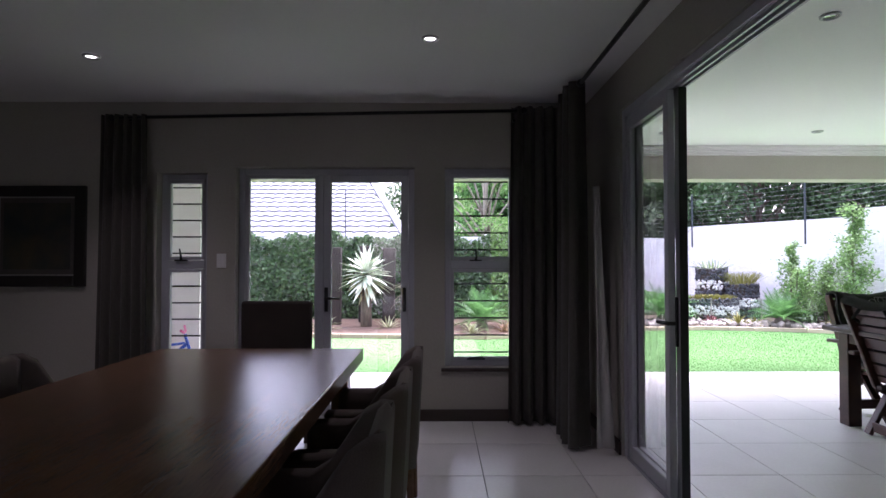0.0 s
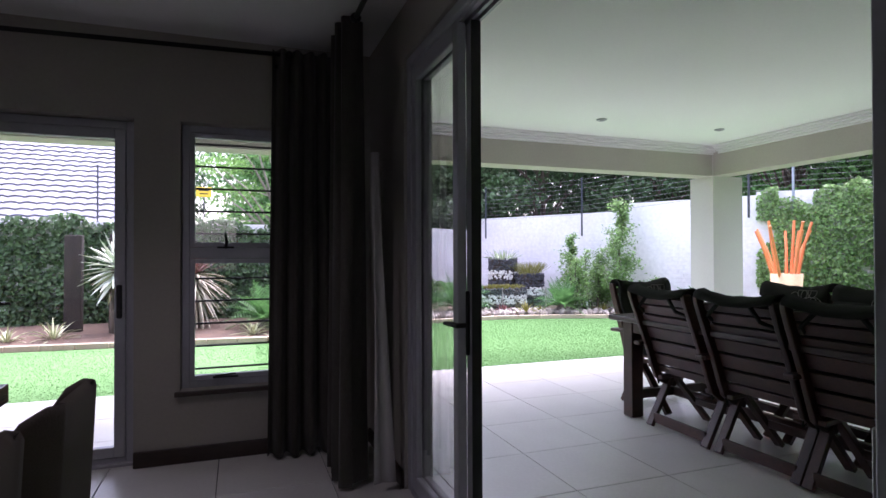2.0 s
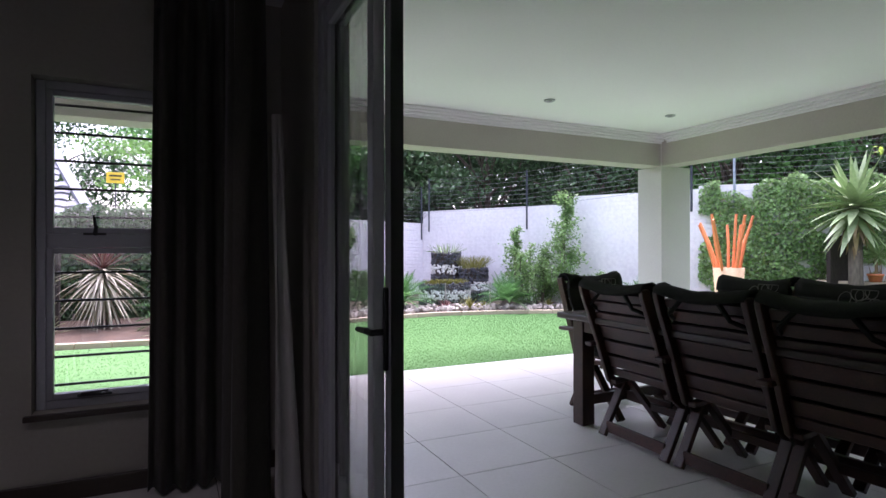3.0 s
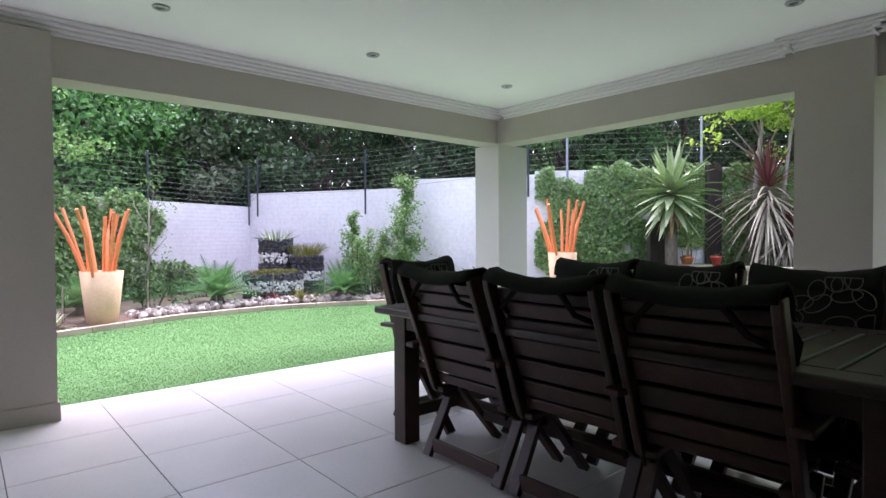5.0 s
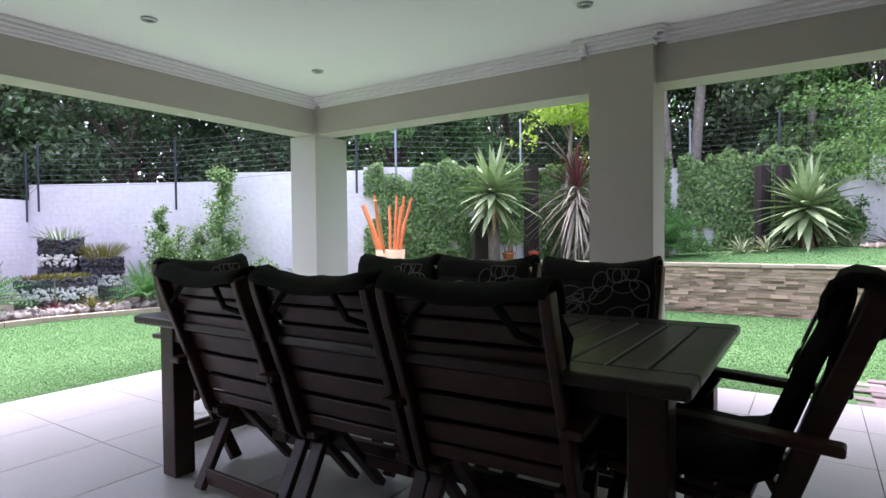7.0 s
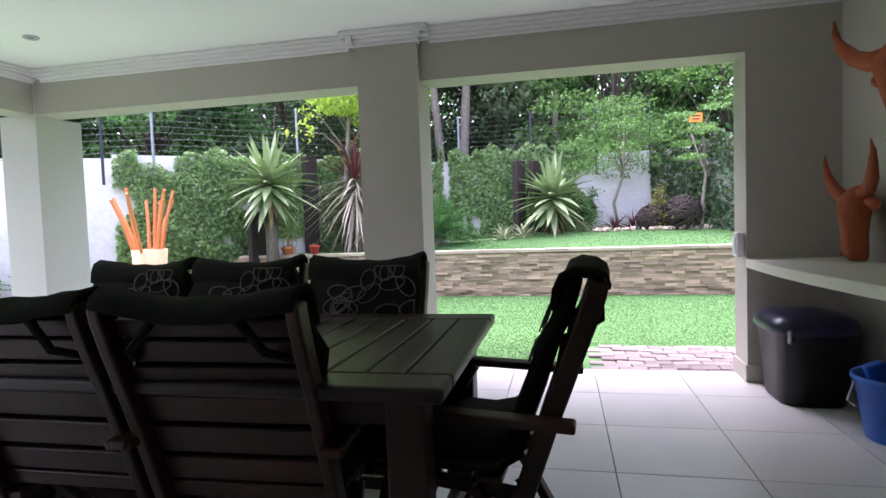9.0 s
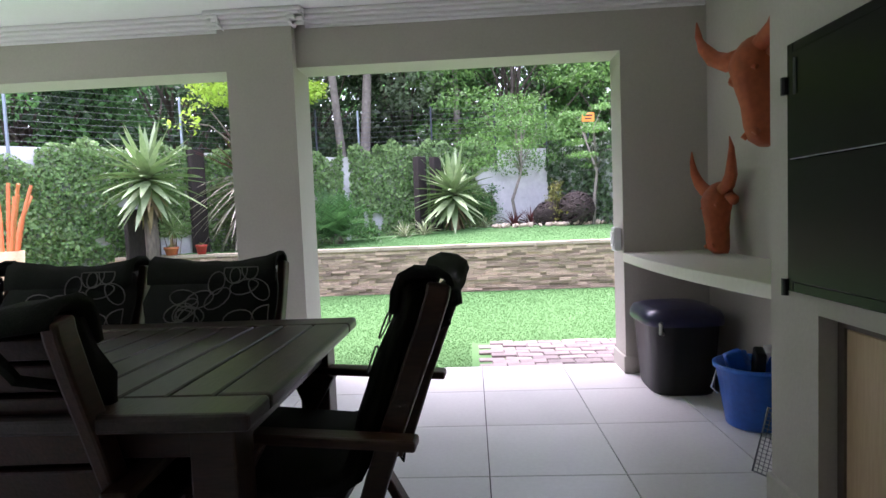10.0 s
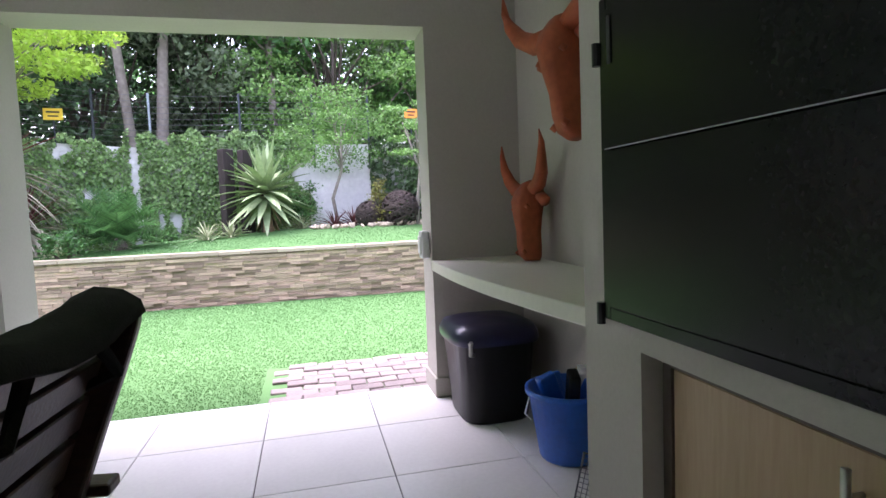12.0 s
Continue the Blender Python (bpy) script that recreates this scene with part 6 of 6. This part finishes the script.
# ---- curtains and rods ----
def curtain(p0, p1, z0, z1, folds, depth, mat, label, seed, name="curtain", flare=0.15):
    """Hanging pleated cloth between two plan points, with thickness and folds that tighten to the top."""
    p0, p1 = Vector((*p0, 0)), Vector((*p1, 0))
    d = p1 - p0
    nrm = Vector((-d.y, d.x, 0)).normalized()
    rr = random.Random(seed)
    cols, rws = folds * 8, 14
    ph = [rr.uniform(-0.5, 0.5) for _ in range(folds + 2)]
    bm = bmesh.new()
    grid = []
    for j in range(rws + 1):
        f = j / rws
        z = z0 + (z1 - z0) * f
        rowv = []
        for i in range(cols + 1):
            s = i / cols
            k = int(s * folds)
            amp = depth * (0.75 + 0.25 * (1 - f)) * (0.8 + 0.3 * ph[k])
            w = math.sin(s * folds * 2 * math.pi + 0.5 * ph[k] + 0.25 * math.sin(f * 3 + k))
            spread = 1 + flare * (1 - f)
            pt = p0 + d * (0.5 + (s - 0.5) * spread) + nrm * amp * w
            rowv.append(bm.verts.new((pt.x, pt.y, z + (0.006 * math.sin(s * folds * 6.28) if j == 0 else 0))))
        grid.append(rowv)
    for a, b in zip(grid, grid[1:]):
        for i in range(cols):
            bm.faces.new((a[i], a[i + 1], b[i + 1], b[i]))
    t = thing(name, label, "curtain", pose(0, 0, 0))
    ob = part("cloth", bm, mat, t, smooth=True)
    md = ob.modifiers.new("cloth_thickness", 'SOLIDIFY')
    md.thickness = 0.004
    return t


curtain((-2.28, 5.14), (-1.92, 5.14), 0.02, 2.46, 5, 0.045, M_CURTAIN, "taupe pleated curtain drawn aside by the window", 3)
curtain((0.98, 5.15), (1.40, 5.15), 0.02, 2.53, 5, 0.055, M_CURTAIN, "taupe pleated curtain hanging beside the narrow window", 5)
e_c = curtain((1.37, 4.92), (1.37, 4.54), 0.02, 2.545, 4, 0.13, M_CURTAIN, "taupe pleated curtain with pale lining by the sliding door", 7)
bm = bmesh.new()
prev = None
for j in range(13):
    z = 0.05 + 1.75 * j / 12
    rowv = [bm.verts.new((1.45 + (0.006 + 0.02 * (1 - j / 12)) * k + 0.018 * math.sin(k * 2.1 + j * 0.1), 4.47 - 0.012 * math.cos(k * 1.7) - 0.03 * (1 - j / 12), z)) for k in range(6)]
    if prev:
        for k in range(5):
            bm.faces.new((prev[k], prev[k + 1], rowv[k + 1], rowv[k]))
    prev = rowv
ln = part("lining", bm, M_LINING, e_c, "pale lining edge", smooth=True)
ln.modifiers.new("cloth_thickness", 'SOLIDIFY').thickness = 0.004


def rod(p, q, label):
    t = thing("curtain_rod", label, "curtain rod")
    part("pole", tube(bmesh.new(), [p, q], 0.014, 12), M_BLACKMETAL, t, smooth=True)
    for e in (p, q):
        part("finial", lathe(bmesh.new(), [(0, -0.03), (0.022, -0.018), (0.03, 0), (0.022, 0.018), (0, 0.03)], 14, e), M_BLACKMETAL, t, smooth=True)
    return t


r1 = rod((-2.2, 5.14, 2.435), (1.08, 5.14, 2.50), "dark metal curtain rod along the window wall")
for x in (-2.05, 1.0):
    part("bracket", bar(bmesh.new(), (x, 5.14, 2.42), (x, 5.279, 2.42), 0.02, 0.02), M_BLACKMETAL, r1)
r2 = rod((1.36, 4.45, 2.50), (1.36, 1.6, 2.50), "dark metal curtain rod along the sliding-door wall")
for y in (3.0, 1.8):
    part("bracket", bar(bmesh.new(), (1.36, y, 2.49), (EAST - 0.001, y, 2.49), 0.02, 0.02), M_BLACKMETAL, r2)

# ---- picture, switch ----
pc = thing("picture", "dim landscape painting in a wide dark frame", "picture", pose(-2.86, NORTH - 0.002, 1.50))
part("picture_frame", rounded(frame_bars(bmesh.new(), -0.40, 0.40, -0.41, 0.41, 0.09, -0.035, 0.0), 0.008, 2), M_PICFRAME, pc)
part("fillet", frame_bars(bmesh.new(), -0.31, 0.31, -0.32, 0.32, 0.008, -0.016, -0.004), M_PICLINE, pc, "thin pale inner edge")
part("mount", boxes((-0.30, 0.30, -0.010, -0.003, -0.31, 0.31)), M_PICMAT, pc)
part("canvas", boxes((-0.27, 0.27, -0.0135, -0.0105, -0.27, 0.27)), M_PICTURE, pc)
sw = thing("light_switch", "plain white wall switch plate", "switch", pose(-1.37, NORTH - 0.001, 1.30))
part("plate", rbox(-0.038, 0.038, -0.009, 0.0, -0.058, 0.058, 0.003, 2), M_WHITEPLASTIC, sw)
part("rocker", rbox(-0.012, 0.012, -0.013, -0.009, -0.02, 0.02, 0.002, 1), M_WHITEPLASTIC, sw)

# ---- children's bicycles on the veranda ----


def bicycle(m, mats, label):
    t = thing("bicycle", label, "bicycle", m, group="children's bicycles")
    for x in (-0.32, 0.32):
        ringp = [(x + 0.17 * math.cos(a), 0, 0.19 + 0.17 * math.sin(a)) for a in (2 * math.pi * k / 20 for k in range(21))]
        w = part("wheel", tube(bmesh.new(), [(x, -0.03, 0.19), (x, 0.03, 0.19)], 0.025, 10), M_STEEL, t)
        part("tyre", tube(bmesh.new(), ringp, 0.02, 8), M_RUBBER, w)
        bm = bmesh.new()
        for k in range(8):
            a = 2 * math.pi * k / 8
            tube(bm, [(x, 0, 0.19), (x + 0.155 * math.cos(a), 0, 0.19 + 0.155 * math.sin(a))], 0.003, 4)
        part("spokes", bm, M_STEEL, w)
    bm = tube(bmesh.new(), [(-0.32, 0, 0.19), (-0.05, 0, 0.22), (0.24, 0, 0.46)], 0.018, 8)
    tube(bm, [(-0.05, 0, 0.22), (-0.14, 0, 0.50)], 0.016, 8)
    tube(bm, [(-0.32, 0, 0.19), (-0.12, 0, 0.44), (0.22, 0, 0.47)], 0.014, 8)
    tube(bm, [(0.32, 0, 0.19), (0.22, 0, 0.56)], 0.016, 8)
    part("bicycle_frame", bm, mats[0], t, smooth=True)
    part("handlebar", tube(bmesh.new(), [(0.20, -0.22, 0.62), (0.22, -0.08, 0.58), (0.22, 0.08, 0.58), (0.20, 0.22, 0.62)], 0.013, 8), mats[1], t, smooth=True)
    part("saddle", rbox(-0.24, -0.04, -0.06, 0.06, 0.50, 0.55, 0.02, 3), mats[1], t)
    part("mudguard", tube(bmesh.new(), [(0.32 + 0.2 * math.cos(a), 0, 0.19 + 0.2 * math.sin(a)) for a in (0.3, 0.9, 1.5, 2.1, 2.7)], 0.02, 6), mats[1], t)


bicycle(pose(-2.38, 6.35, 0, 0, 0, 20), (M_BIKEBLUE, M_BIKEPINK), "small blue and pink children's bicycle on the veranda")
bicycle(pose(-2.75, 6.65, 0, 0, 0, -30), (M_BIKERED, M_BIKEBLUE), "small red and blue children's bicycle on the veranda")
toy = thing("toy_house", "red plastic play slide roof beyond the veranda", "toy", pose(-4.0, 9.2, -0.03))
part("roof", prism(bmesh.new(), [(-0.5, 0.85), (-0.35, 1.25), (0.35, 1.25), (0.5, 0.85)], -0.35, 0.35), M_BIKERED, toy)
for x in (-0.42, 0.42):
    part("post", rbox(x - 0.04, x + 0.04, -0.3, 0.3, 0.0, 0.85, 0.01), M_SIGN, toy)


# ---- floor tiles ----
tm = bpy.data.meshes.new("tile")
bm = boxes((-0.2975, 0.2975, -0.2975, 0.2975, -0.009, 0.0))
bmesh.ops.bevel(bm, geom=[e for e in bm.edges if all(v.co.z > -0.001 for v in e.verts)], offset=0.0015, segments=1, affect='EDGES')
bm.to_mesh(tm)
bm.free()
tm.materials.append(M_TILE)
floor = thing("floor", "pale grey porcelain floor tiles with thin dark joints", "floor", kind="structure")
trr = random.Random(2)
for i in range(-13, 6):
    for j in range(-3, 14):
        cx, cy = 3.37 + 0.6 * i, 5.6 - 0.6 * j
        if cx > 6.5 or cy > 7.1 or cx < -4.5:
            continue
        if cy < 0.9 and cx > 2.0:
            if cx < 4.5:
                continue
        t = new("tile", tm)
        t.parent = floor
        t.matrix_basis = pose(cx, cy, trr.uniform(-0.0004, 0.0004), 0, 0, 90 * trr.randrange(4))


def edge_tile(x0, x1, y0, y1):
    e = part("edge_tile", boxes((x0, x1, y0, y1, -0.009, -0.0002)), M_TILE, floor)


for i in range(-13, 6):
    cx = 3.37 + 0.6 * i
    if cx < 6.5:
        edge_tile(cx - 0.2975, cx + 0.2975, 7.1025, 7.30)
for j in range(-2, 9):
    cy = 5.6 - 0.6 * j
    edge_tile(6.3725, 6.655, cy - 0.2975, cy + 0.2975)
edge_tile(6.3725, 6.655, 7.1025, 7.30)

# ---- ledge stones on the retaining wall ----
srr = random.Random(14)
strips = []
for q in range(6):
    w = 0.10 + 0.038 * q
    bm = boxes((-0.035, 0.0, 0.0, w, 0.0, 1.0))
    for v in bm.verts:
        v.co.x += srr.uniform(-0.008, 0.0) if v.co.x < -0.01 else 0
    mm = bpy.data.meshes.new("ledge_stone")
    bm.to_mesh(mm)
    bm.free()
    mm.materials.append(M_STONE)
    strips.append((w, mm))
rest = bmesh.new()
z, made = -0.04, 0
while z < TERRACE - 0.035:
    hgt = min(srr.uniform(0.030, 0.055), TERRACE - 0.032 - z)
    y = -4.0 - srr.uniform(0, 0.2)
    while y < 7.95:
        w, mm = strips[srr.randrange(6)]
        out = srr.uniform(-0.006, 0.022)
        if 0.3 < y < 4.4 and made < 300:
            s = new("ledge_stone", mm)
            s.parent = stone_wall
            s.matrix_basis = Matrix.LocRotScale((11.10 - out + 0.02, y, z), None, (1, 0.985, hgt - 0.004))
            made += 1
        else:
            box(rest, 11.075 - out, 11.11, y, y + w * 0.985, z, z + hgt - 0.004)
        y += w
    z += hgt
tagged(part("ledge_stones", rest, M_STONE, stone_wall), kind="stuff")
